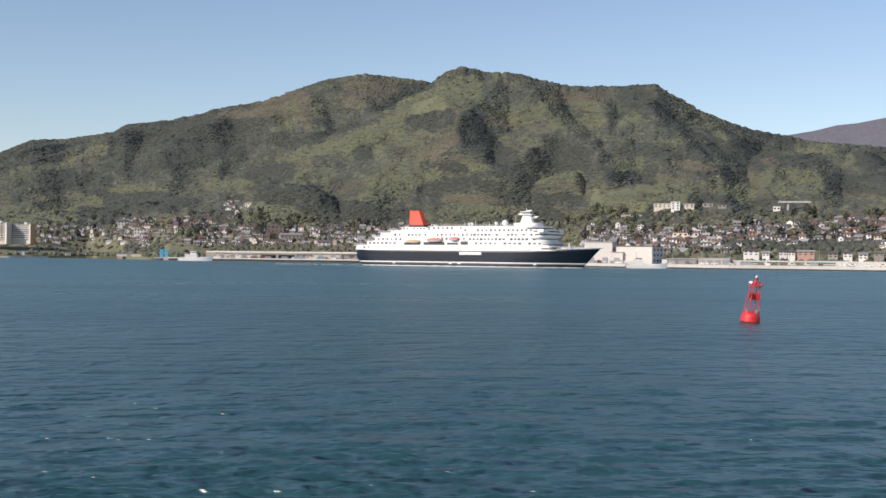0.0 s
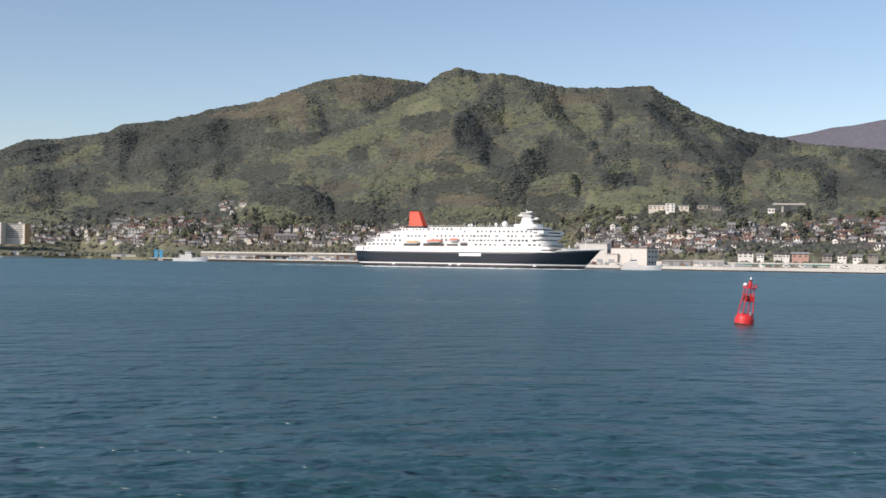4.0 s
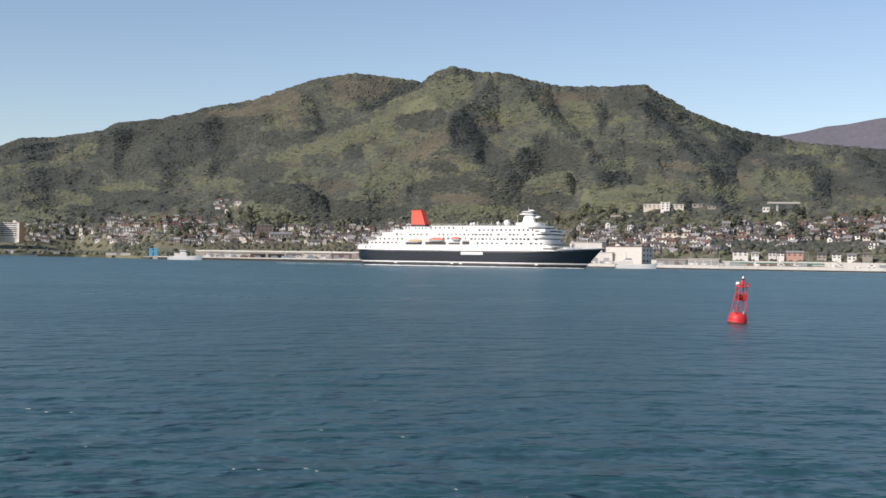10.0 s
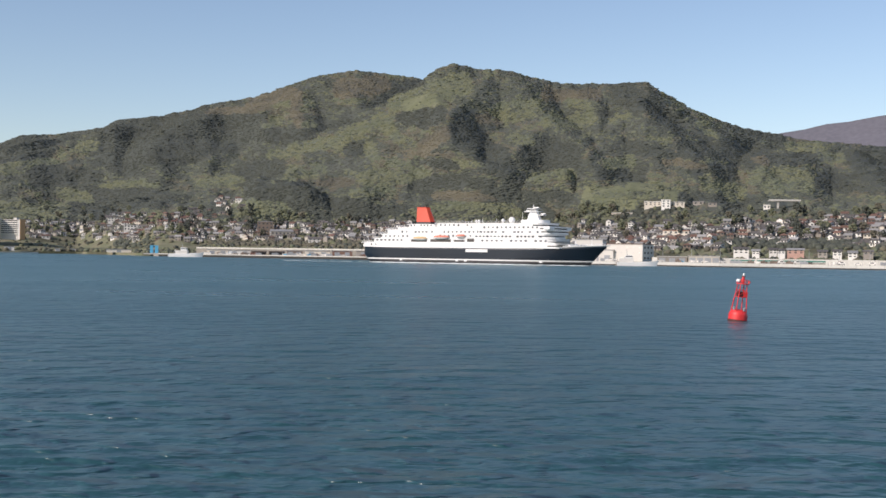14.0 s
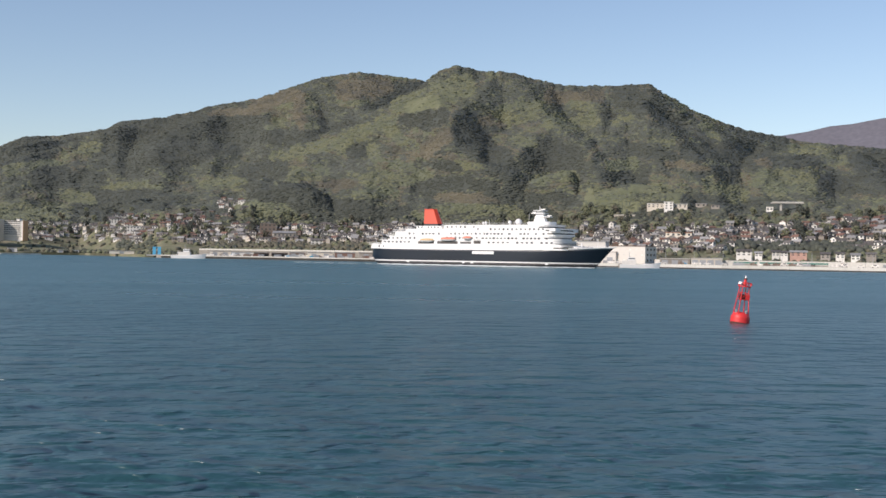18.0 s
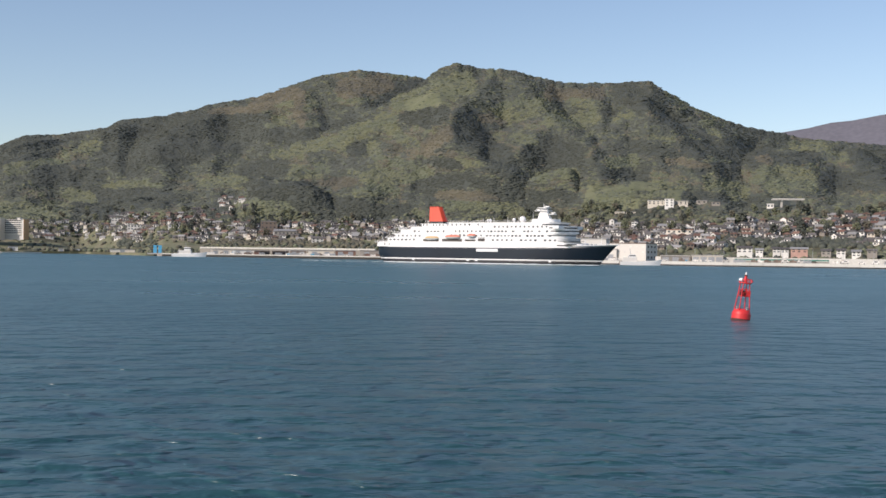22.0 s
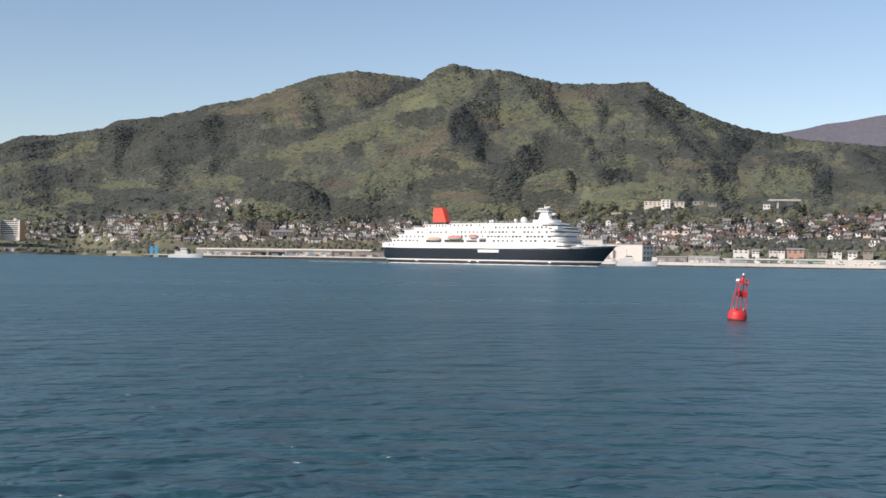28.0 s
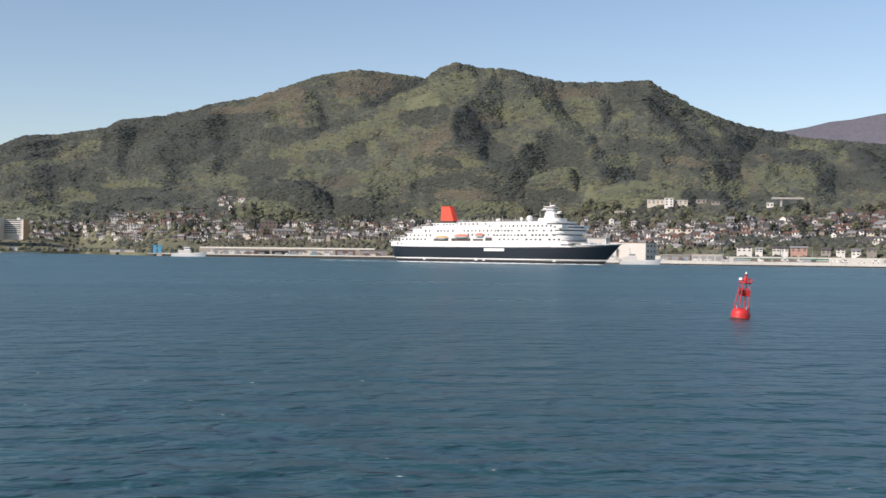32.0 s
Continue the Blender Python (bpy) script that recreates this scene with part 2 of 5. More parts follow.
SHORE = ((-75, 1500), (-20, 1345), (-16.6, 1380), (-13, 1110), (-4, 985), (4, 880), (8.3, 800), (13, 770), (20, 757), (75, 800))
# crest lines: bearing and rise (height over distance)
FRONT = ((-75, 0.02), (-22, 0.030), (-17, 0.036), (-12, 0.056), (-8.6, 0.0765), (-5.5, 0.0993), (-2.6, 0.125), (-1.3, 0.1385),
         (-0.25, 0.1529), (0.54, 0.1572), (1.6, 0.1528), (3.2, 0.1515), (4.3, 0.146), (5.6, 0.1413), (8.2, 0.141),
         (9.5, 0.1422), (10.55, 0.1314), (11.6, 0.1207), (13.1, 0.109), (14.1, 0.1042), (16.6, 0.0946), (20, 0.0883), (24, 0.08), (75, 0.03))
BACK = ((-75, 0.02), (-24, 0.060), (-20.3, 0.0776), (-19, 0.0877), (-17.4, 0.0897), (-15.5, 0.0969), (-15, 0.1025), (-13, 0.1075),
        (-11.5, 0.114), (-11, 0.118), (-8.7, 0.1256), (-7.4, 0.1346), (-5.8, 0.1446), (-4, 0.15), (-2.6, 0.1476), (-1.4, 0.1452),
        (0.5, 0.138), (4, 0.10), (75, 0.03))
FAR = ((-75, 0.01), (11, 0.07), (13.9, 0.0945), (15.4, 0.0994), (16.6, 0.1026), (17.6, 0.1067), (18.5, 0.1081), (19.7, 0.1119),
       (22.7, 0.118), (28, 0.11), (40, 0.08), (75, 0.03))


def along(table, az):
    return np.interp(az, [a for a, _ in table], [b for _, b in table])


def shore_at(az):
    return along(SHORE, az)


def rise_to(t, bend):
    return np.clip(t, 0, 1) ** bend


# sharp spurs on the mountain faces: bearing and rise in degrees at both ends, height in metres, breadth in degrees
FRONT_SPURS_WEST = ((0.3, 6.28, 0.4, 5.05, 34, 1.25), (0.4, 5.05, 1.6, 4.19, 34, 1.25), (1.6, 4.19, 3.1, 3.76, 34, 1.25), (-0.5, 5.75, -2.0, 4.67, 16, 0.90),
                    (5.1, 5.99, 3.4, 4.82, 30, 1.20), (3.4, 4.82, 2.6, 4.33, 30, 1.20), (5.1, 5.99, 6.4, 5.10, 30, 1.20), (6.4, 5.10, 7.1, 4.10, 30, 1.20),
                    (3.7, 8.41, 4.3, 7.24, 24, 1.10), (4.3, 7.24, 5.1, 5.99, 24, 1.10), (9.1, 6.98, 9.9, 6.07, 30, 1.20), (9.9, 6.07, 11.2, 5.10, 30, 1.20),
                    (11.2, 5.10, 12.4, 4.11, 30, 1.20))
FRONT_SPURS_EAST = ((9.1, 6.98, 8.0, 5.81, 20, 0.90), (8.0, 5.81, 7.3, 5.02, 20, 0.90), (9.9, 7.75, 11.8, 6.39, 24, 0.90), (11.8, 6.39, 13.1, 5.40, 24, 0.90),
                    (2.0, 8.27, 1.5, 7.22, 18, 1.00), (1.5, 7.22, 0.7, 6.68, 18, 1.00), (-2.2, 6.51, -4.4, 5.67, 24, 1.10), (-4.4, 5.67, -5.7, 4.86, 24, 1.10),
                    (-5.7, 4.86, -7.1, 3.59, 24, 1.10), (-0.4, 7.19, -2.2, 5.85, 20, 1.10), (-2.2, 5.85, -3.3, 4.25, 20, 1.10), (-3.3, 4.25, -4.0, 2.91, 20, 1.10),
                    (6.2, 7.77, 7.2, 6.72, 18, 0.90), (7.2, 6.72, 7.4, 5.42, 18, 0.90))
FRONT_SPURS = FRONT_SPURS_WEST + FRONT_SPURS_EAST
FOOT_KNOLLS = ((6.6, 2.86, 8.9, 3.27, 41, 0.70), (8.9, 3.27, 11.1, 2.94, 41, 0.70), (-0.2, 2.65, 2.3, 2.74, 38, 0.60), (4.3, 3.42, 5.8, 3.70, 34, 0.60),
               (14.9, 4.31, 16.5, 4.05, 26, 1.00), (17.5, 4.98, 16.8, 4.10, 18, 0.90), (18.7, 4.46, 20.1, 3.32, 20, 1.00), (-9.0, 1.97, -7.2, 1.85, 30, 0.60),
               (-8.5, 3.08, -6.2, 2.74, 38, 0.80))
BACK_SPURS = ((-6.8, 7.83, -6.9, 6.92, 20, 0.90), (-6.9, 6.92, -6.6, 5.88, 20, 0.90), (-4.9, 7.88, -4.1, 7.12, 16, 1.00), (-4.1, 7.12, -3.6, 6.61, 16, 1.00),
              (-8.8, 7.12, -8.3, 5.91, 20, 0.80), (-15.4, 5.58, -15.8, 4.81, 26, 0.90), (-15.8, 4.81, -17.3, 4.17, 26, 0.90), (-17.3, 4.17, -19.7, 3.53, 26, 0.90),
              (-11.6, 6.24, -13.4, 4.77, 20, 1.00), (-18.3, 4.83, -19.5, 4.16, 20, 0.80))


def from_line(az, up, a0, e0, a1, e1):
    """Degrees from a line between two bearings and rises."""
    da, de = a1 - a0, e1 - e0
    t = np.clip(((az - a0) * da + (up - e0) * de) / (da * da + de * de), 0, 1)
    return np.hypot(az - a0 - t * da, up - e0 - t * de)


def spur_relief(spurs, az, up, dist):
    """Long ridges with straight flanks and hollows between them; up: degrees of rise of the plain slope."""
    total = np.zeros_like(az)
    for a0, e0, a1, e1, high, wide in spurs:
        lower = math.degrees(high / dist)
        gone = np.sqrt(from_line(az, up, a0, e0 - lower, a1, e1 - lower) ** 2 + 0.015) - 0.12
        total = np.maximum(total, high * np.clip(1 - gone / (1.45 * wide), 0, 1))
    return total


def height(az, r):
    """Height of the ground at bearings az and distances r (numpy arrays)."""
    rs = shore_at(az)
    d = r - rs
    n1 = layered(az * 0.55 + 40, r / 260.0, 4)
    town = 2.6 + np.clip(d - 45, 0, 340) * 0.135 * np.clip((d - 45) / 220, 0.25, 1) + np.clip((d - 60) / 150, 0, 1) * (n1 - 0.5) * 10
    town = np.where(d < 45, 2.6, np.maximum(town, 2.6))
    foot = rs + 330
    z = np.where(d < 0, -4.0, town)
    for crest, spurs, dist, start, spur, freq, hub, seed in ((FRONT, FRONT_SPURS + FOOT_KNOLLS, 2500 + 60 * np.sin(az * 0.4), foot, 30, 0.42, 1.0, 3),
                                                      (BACK, BACK_SPURS, 3600 + 80 * np.sin(az * 0.3), foot + 400, 40, 0.40, -4.0, 61)):
        top = EYE_HEIGHT + along(crest, az) * dist
        t = (r - start) / (dist - start)
        tc = np.clip(t, 0, 1)
        base = town - 4
        face = base + (top - base) * rise_to(t, 1.10)
        back_side = top - (r - dist) * 0.30
        surf = np.where(t <= 1, face, back_side) + (layered(az * 5 + seed, r / 400, 3) - 0.5) * 6 * tc ** 10
        up = np.degrees((face - EYE_HEIGHT) / r)
        surf = surf + spur_relief(spurs, az, up + 0.35 * (layered(az * 0.8 + seed, r / 150, 3) - 0.5), 2500) * (r / 2500) * 1.15 * np.clip((1 - t) * 3.2, 0, 1) * np.clip(t * 9, 0, 1)
        # spurs fan out from the summit
        fan = hub + (az - hub) / (1 + 0.9 * (1 - tc)) + 1.6 * (layered(az * 0.22 + seed, r / 700 + seed, 3) - 0.5)
        ridge = 1.15 - np.sqrt((2 * layered(fan * freq + seed, tc * 1.3 + seed, 2) - 1) ** 2 + 0.02) * 2.0
        swell = np.sin(np.pi * tc ** 0.85) ** 0.9
        surf = surf + (r / dist) * swell * (0.45 * spur * (ridge - 0.60) + 10 * (layered(az * 0.9 + seed, r / 230, 2) - 0.5) + 11 * (layered(az * 1.2 + seed, r / 85, 2) - 0.5))
        z = np.where(t > 0, np.maximum(z, surf), z)
    dist = 4500.0
    top = EYE_HEIGHT + along(FAR, az) * dist
    t = (r - 3500) / 1000
    surf = np.where(t <= 1, top * rise_to(t, 1.1), top - (r - dist) * 0.3)
    z = np.where(t > 0, np.maximum(z, surf), z)
    return z


def spot(az, r):
    a = radians(az)
    return r * math.sin(a), r * math.cos(a), float(height(np.array([float(az)]), np.array([float(r)]))[0])


REACH = np.linspace(0, 1, 700)


def site(az, rise):
    """The nearest ground past the quay at this bearing that lies at that rise over the eye: x, y, z, distance."""
    r = shore_at(np.array([float(az)]))[0] + 12 + REACH * 1500
    z = height(np.full(len(r), float(az)), r)
    ok = np.nonzero((z - EYE_HEIGHT) / r >= rise)[0]
    i = ok[0] if len(ok) else len(r) - 1
    a = radians(az)
    return r[i] * math.sin(a), r[i] * math.cos(a), float(z[i]), float(r[i])


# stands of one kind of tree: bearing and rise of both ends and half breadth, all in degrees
# besides real conifers, these dark stands put a cloud's shadow into tree colour
CONIFERS_AND_SHADOW_WEST = ((-19.7, 4.32, -18.1, 4.54, 0.53), (-14.9, 5.22, -9.8, 5.45, 0.80), (-15.1, 4.50, -11.6, 4.44, 0.64), (-11.4, 6.07, -9.3, 5.88, 0.40),
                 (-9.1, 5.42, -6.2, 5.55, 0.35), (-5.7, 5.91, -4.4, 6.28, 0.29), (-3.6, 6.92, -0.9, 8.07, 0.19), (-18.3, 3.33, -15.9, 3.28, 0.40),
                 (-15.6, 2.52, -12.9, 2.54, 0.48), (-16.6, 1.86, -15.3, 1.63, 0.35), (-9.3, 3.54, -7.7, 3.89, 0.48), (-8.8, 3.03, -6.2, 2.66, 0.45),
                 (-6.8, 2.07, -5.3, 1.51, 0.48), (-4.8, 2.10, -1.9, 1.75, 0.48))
CONIFERS_MIDDLE = ((-1.8, 6.33, -0.2, 6.51, 0.37), (-4.3, 4.81, -3.8, 4.82, 0.29), (-1.1, 4.26, 0.7, 4.28, 0.19), (1.0, 5.74, 2.6, 4.54, 0.59),
                   (0.7, 6.10, 1.8, 5.91, 0.32), (2.0, 4.01, 3.4, 4.00, 0.29), (-1.0, 3.36, 2.3, 3.38, 0.27), (2.3, 2.69, 3.4, 2.96, 0.43),
                   (4.2, 4.66, 6.0, 4.68, 0.56), (5.0, 5.51, 5.3, 5.41, 0.29), (4.2, 2.84, 6.0, 2.73, 0.32), (3.8, 2.36, 5.1, 1.92, 0.27),
                   (9.2, 1.83, 10.7, 2.03, 0.29))
CONIFERS_EAST = ((8.3, 7.58, 9.9, 7.18, 0.51), (10.2, 6.64, 11.0, 5.98, 0.35), (13.5, 5.99, 15.5, 5.61, 0.19), (11.5, 5.21, 14.3, 4.83, 0.53),
                 (8.6, 5.11, 10.7, 4.84, 0.27), (7.6, 3.79, 9.4, 3.80, 0.27), (11.8, 4.06, 13.4, 4.01, 0.29), (11.2, 2.92, 12.8, 2.77, 0.24),
                 (15.3, 4.57, 16.9, 4.55, 0.27), (18.7, 4.58, 20.3, 4.61, 0.48), (17.5, 3.54, 20.3, 3.52, 0.43))
# spring leaf; some stands follow lit spurs, their light put into leaf colour
LEAF_AND_LIT_SPURS_WEST = ((-19.6, 3.51, -17.1, 4.23, 0.16), (-16.9, 4.44, -15.8, 4.78, 0.19), (-15.6, 2.88, -13.1, 2.95, 0.13), (-11.1, 3.13, -9.3, 3.38, 0.24),
                    (-19.7, 1.63, -17.5, 1.68, 0.40), (-17.1, 2.45, -16.1, 2.23, 0.21), (-9.3, 1.89, -6.9, 1.80, 0.43), (-4.4, 7.09, -3.6, 7.24, 0.13),
                    (-8.3, 5.84, -7.8, 5.93, 0.11), (-6.5, 5.94, -5.9, 5.95, 0.11), (-7.9, 4.54, -6.7, 4.70, 0.19), (-6.7, 4.83, -4.6, 5.27, 0.29),
                    (-4.6, 5.64, -2.5, 6.21, 0.32), (-7.1, 3.59, -5.6, 3.94, 0.21))
SPRING_LEAF_MIDDLE = ((-2.0, 7.22, 0.7, 7.99, 0.53), (-3.5, 3.55, -0.9, 3.73, 0.32), (-4.0, 2.88, -2.5, 3.18, 0.24), (0.7, 4.42, 2.3, 4.09, 0.11), (-0.1, 2.26, 2.9, 2.19, 0.32),
                      (2.8, 6.71, 4.4, 6.98, 0.45), (3.5, 5.53, 4.2, 5.35, 0.24), (4.9, 6.33, 6.8, 6.33, 0.37), (4.4, 3.58, 6.0, 3.81, 0.24),
                      (7.1, 2.92, 11.0, 3.15, 0.32), (6.8, 2.49, 8.8, 2.46, 0.24), (-3.5, 4.82, -3.0, 4.38, 0.24), (-2.2, 5.58, -1.4, 5.20, 0.21),
                      (6.0, 7.25, 7.0, 7.12, 0.24))
SPRING_LEAF_EAST = ((8.1, 6.31, 8.7, 6.59, 0.11), (10.2, 7.59, 12.0, 6.67, 0.13), (12.0, 6.29, 12.8, 5.51, 0.13), (8.0, 4.34, 8.9, 4.48, 0.24),
                    (12.3, 3.31, 13.8, 3.05, 0.27), (14.8, 3.70, 16.5, 3.56, 0.53), (16.0, 5.07, 17.7, 5.02, 0.19), (17.5, 4.80, 18.2, 4.54, 0.24),
                    (11.5, 5.54, 12.2, 5.28, 0.13), (9.7, 5.55, 10.7, 5.42, 0.13))
BUDDING = ((-10.9, 6.37, -9.1, 6.57, 0.16), (-8.8, 6.83, -7.3, 7.40, 0.32), (-7.0, 7.57, -6.7, 5.96, 0.24), (-4.6, 7.63, -2.9, 7.91, 0.43),
           (-0.8, 4.87, 0.1, 5.57, 0.35), (-1.2, 4.76, 0.6, 4.68, 0.16), (-0.3, 2.68, 2.6, 2.69, 0.24), (1.7, 6.38, 2.6, 6.26, 0.19),
           (4.9, 7.63, 7.3, 7.56, 0.32), (10.5, 4.43, 12.3, 4.12, 0.16), (-5.6, 3.14, -4.3, 3.30, 0.21), (14.5, 4.57, 15.0, 4.36, 0.21))
MIXED = ((-6.0, 7.80, -5.0, 6.31, 0.35), (-11.9, 3.63, -9.8, 4.10, 0.35), (-5.1, 3.92, -3.5, 4.19, 0.29), (1.5, 7.06, 2.5, 7.33, 0.21),
         (2.3, 7.75, 4.4, 7.82, 0.40), (6.5, 5.62, 7.3, 5.89, 0.37), (8.6, 6.05, 9.9, 5.99, 0.35),
         (10.7, 4.38, 11.5, 3.86, 0.24), (17.3, 2.32, 18.7, 2.42, 0.24), (18.2, 3.63, 19.4, 3.45, 0.21))
# open slopes of young grass and bamboo
YOUNG_GREEN = ((7.0, 2.89, 9.2, 3.14, 0.35), (9.2, 3.14, 11.0, 3.05, 0.29), (6.8, 2.49, 8.8, 2.46, 0.27), (-1.7, 7.17, 0.7, 7.99, 0.53), (-9.3, 1.91, -7.0, 1.77, 0.40))
STANDS = ((0, CONIFERS_AND_SHADOW_WEST), (0, CONIFERS_MIDDLE), (0, CONIFERS_EAST), (1, LEAF_AND_LIT_SPURS_WEST), (1, SPRING_LEAF_MIDDLE), (1, SPRING_LEAF_EAST), (2, BUDDING), (3, MIXED), (4, YOUNG_GREEN))


def kind_of(az, rise, rng):
    """Which wood grows where (0 conifer, 1 spring leaf, 2 budding, 3 mixed, 4 young green): named stands in a patchwork."""
    up = np.degrees(rise)
    rough = 1.3 * (layered(az * 1.3 + 9, up * 2.6, 2) - 0.5) + 0.9 * (layered(az * 4.5, up * 8.0, 3) - 0.5)
    mixed = layered(az * 0.9 + 5, rise * 95 + 9, 4) + 0.10 * (rng.rand(*az.shape) - 0.5)
    # the western shoulder leans to dark conifer: a cloud's shadow put into the colour
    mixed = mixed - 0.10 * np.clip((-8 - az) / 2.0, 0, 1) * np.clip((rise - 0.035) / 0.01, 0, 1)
    kind = np.where(mixed < 0.34, 0, np.where(mixed < 0.56, 3, np.where(mixed < 0.63, 2, 1)))
    near = np.full(az.shape, 1.0)
    for k, stands in STANDS:
        for a0, e0, a1, e1, wide in stands:
            edge = (from_line(az, up, a0, e0, a1, e1) + 0.36 * rough) / (wide * 1.15) + 0.25 * (rng.rand(*az.shape) - 0.5)
            kind = np.where(edge < near, k, kind)
            near = np.minimum(near, edge)
    # single trees and small clumps of other kinds among the leaf woods
    fleck = layered(az * 6.5 + 3, up * 11.0, 3) + 0.16 * (rng.rand(*az.shape) - 0.5)
    kind = np.where((kind == 1) & (fleck > 0.66), 3, kind)
    return np.where((kind == 3) & (fleck < 0.34), 1, kind)


# ---- ground and sea ----
def build_ground():
    az = np.concatenate([np.linspace(-75, -24, 40)[:-1], np.linspace(-24, 24, 860), np.linspace(24, 75, 40)[1:]])
    step = np.concatenate([np.array([-60, -12, -0.5, 0.0]), np.linspace(0, 1, 440) ** 1.35])
    rs = shore_at(az)
    A = np.repeat(az[None, :], len(step), 0)
    R = np.where(step[:, None] < 0, rs[None, :] + step[:, None], rs[None, :] + 0.5 + step[:, None] * (4900 - rs[None, :]))
    R[3, :] = rs + 0.2
    Z = height(A, R)
    X, Y = R * np.sin(np.radians(A)), R * np.cos(np.radians(A))
    v = np.stack([X, Y, Z], -1).reshape(-1, 3)
    rows, cols = A.shape
    i = np.arange(rows * cols).reshape(rows, cols)
    q = np.stack([i[:-1, :-1], i[:-1, 1:], i[1:, 1:], i[1:, :-1]], -1).reshape(-1, 4)
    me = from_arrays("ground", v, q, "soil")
    for extra in ("grass", "quay_floor", "hazy_far_hill", "conifer", "leaf", "bare", "mixed", "young"):
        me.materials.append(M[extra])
    fa, fr = (A[:-1, :-1] + A[1:, 1:]) / 2, (R[:-1, :-1] + R[1:, 1:]) / 2
    fd = fr - shore_at(fa)
    patch = layered(fa * 1.2, fr / 60, 3)
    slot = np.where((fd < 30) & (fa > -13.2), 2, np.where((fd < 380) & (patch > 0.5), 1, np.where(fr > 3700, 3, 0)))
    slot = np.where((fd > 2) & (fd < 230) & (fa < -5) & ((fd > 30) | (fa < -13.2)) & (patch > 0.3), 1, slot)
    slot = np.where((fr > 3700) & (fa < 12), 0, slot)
    fz = (Z[:-1, :-1] + Z[1:, 1:]) / 2
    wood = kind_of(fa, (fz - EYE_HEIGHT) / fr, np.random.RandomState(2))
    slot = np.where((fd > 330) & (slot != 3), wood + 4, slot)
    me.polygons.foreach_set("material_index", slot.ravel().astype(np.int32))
    tagged(new("ground", me), "wooded hillside of brown-green soil rising from the harbour shore", "hillside", kind="structure")


def build_water():
    """One sheet: small wind waves in the near harbour, flat beyond."""
    rng = np.random.RandomState(5)

    def axis(fine, reach):
        out = np.geomspace(1, 4800 - reach, 22)[1:] + reach
        return np.concatenate([fine, out])

    half = np.cumsum(np.concatenate([[0.05], 0.095 + 0.30 * np.clip((np.arange(310) - 150) / 160, 0, 1) ** 1.2]))
    xs = axis(half, half[-1])
    xs = np.concatenate([-xs[::-1], xs])
    ahead = 12 + np.cumsum(0.075 + 0.9 * (np.arange(470) / 470) ** 2.0)
    ys = np.concatenate([-axis(np.array([0.0]), 0.0)[::-1], axis(ahead, ahead[-1])])
    X, Y = np.meshgrid(xs, ys)
    Z = np.zeros_like(X)
    grain = np.clip(np.gradient(ys), 0.075, 3)[:, None]
    for lo, hi, count, crest, floor, spread in ((0.38, 0.90, 28, 0.036, 0.95, 16), (0.9, 2.0, 14, 0.036, 1.35, 13), (2.0, 4.5, 12, 0.02, 1.2, 11), (0.25, 0.5, 10, 0.006, 0.2, 40)):
        S = np.zeros_like(X)
        for k in range(count):
            size = lo * (hi / lo) ** (k / (count - 1))
            way = radians(-80 + rng.randn() * spread)
            phase = 2 * math.pi * (X * math.cos(way) + Y * math.sin(way)) / size + rng.rand() * 6.3
            phase = phase + 1.6 * (wander(X / (size * 3.0) + k, Y / (size * 2.4)) - 0.5)
            S += np.sin(phase + 0.5 * np.cos(phase)) * np.clip((size / grain - 2.5) / 2.2, 0, 1)
        S /= math.sqrt(count / 2)
        lanes = 0.55 + 0.9 * layered(X / 14 + lo * 50, Y / 9, 2)
        # crests stand up out of a smoother surface
        up = np.maximum(S - floor, 0)
        Z += crest * lanes * (up * up / (up + 0.35) + 0.10 * S)
    fade = np.clip((half[-1] - np.abs(X)) / 8, 0, 1) * np.clip((Y - 12) / 1.5, 0, 1) * np.clip((ahead[-1] - Y) / 100, 0, 1)
    Z = (Z - 0.05) * fade
    v = np.stack([X, Y, Z], -1).reshape(-1, 3)
    rows, cols = X.shape
    i = np.arange(rows * cols).reshape(rows, cols)
    q = np.stack([i[:-1, :-1], i[:-1, 1:], i[1:, 1:], i[1:, :-1]], -1).reshape(-1, 4)
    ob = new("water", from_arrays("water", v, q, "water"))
    return tagged(ob, "calm blue-green harbour water with small wind ripples", "sea water", kind="structure")


build_ground()
water = build_water()


# ---- woods: many small crowns ----
ICO = bmesh.new()
bmesh.ops.create_icosphere(ICO, subdivisions=1, radius=1)
ICO_V = np.array([v.co[:] for v in ICO.verts])
ICO_F = np.array([[v.index for v in f.verts] for f in ICO.faces])
ICO.free()


def crowns(name, points, radius, tall, material, label, rng, lift=0.55, ragged=0.24):
    """One mesh of many uneven crowns; points: centres on the ground."""
    k, nv = len(points), len(ICO_V)
    jag = 1 + (rng.rand(k, nv) - 0.5) * ragged
    r = radius * (0.6 + 0.8 * rng.rand(k))
    v = ICO_V[None] * jag[..., None] * r[:, None, None]
    v[..., 2] *= tall
    v = v + points[:, None, :]
    # most crowns close into a canopy; a few stand out of it
    proud = np.where(rng.rand(k) < 0.03, 0.30, 0.0)
    v[..., 2] += (r * (tall * lift + proud))[:, None]
    fidx = ICO_F[None] + (np.arange(k) * nv)[:, None, None]
    me = from_arrays(name, v.reshape(-1, 3), fidx.reshape(-1, 3), material, smooth=True)
    tagged(new(name, me), label, "woods", kind="stuff")


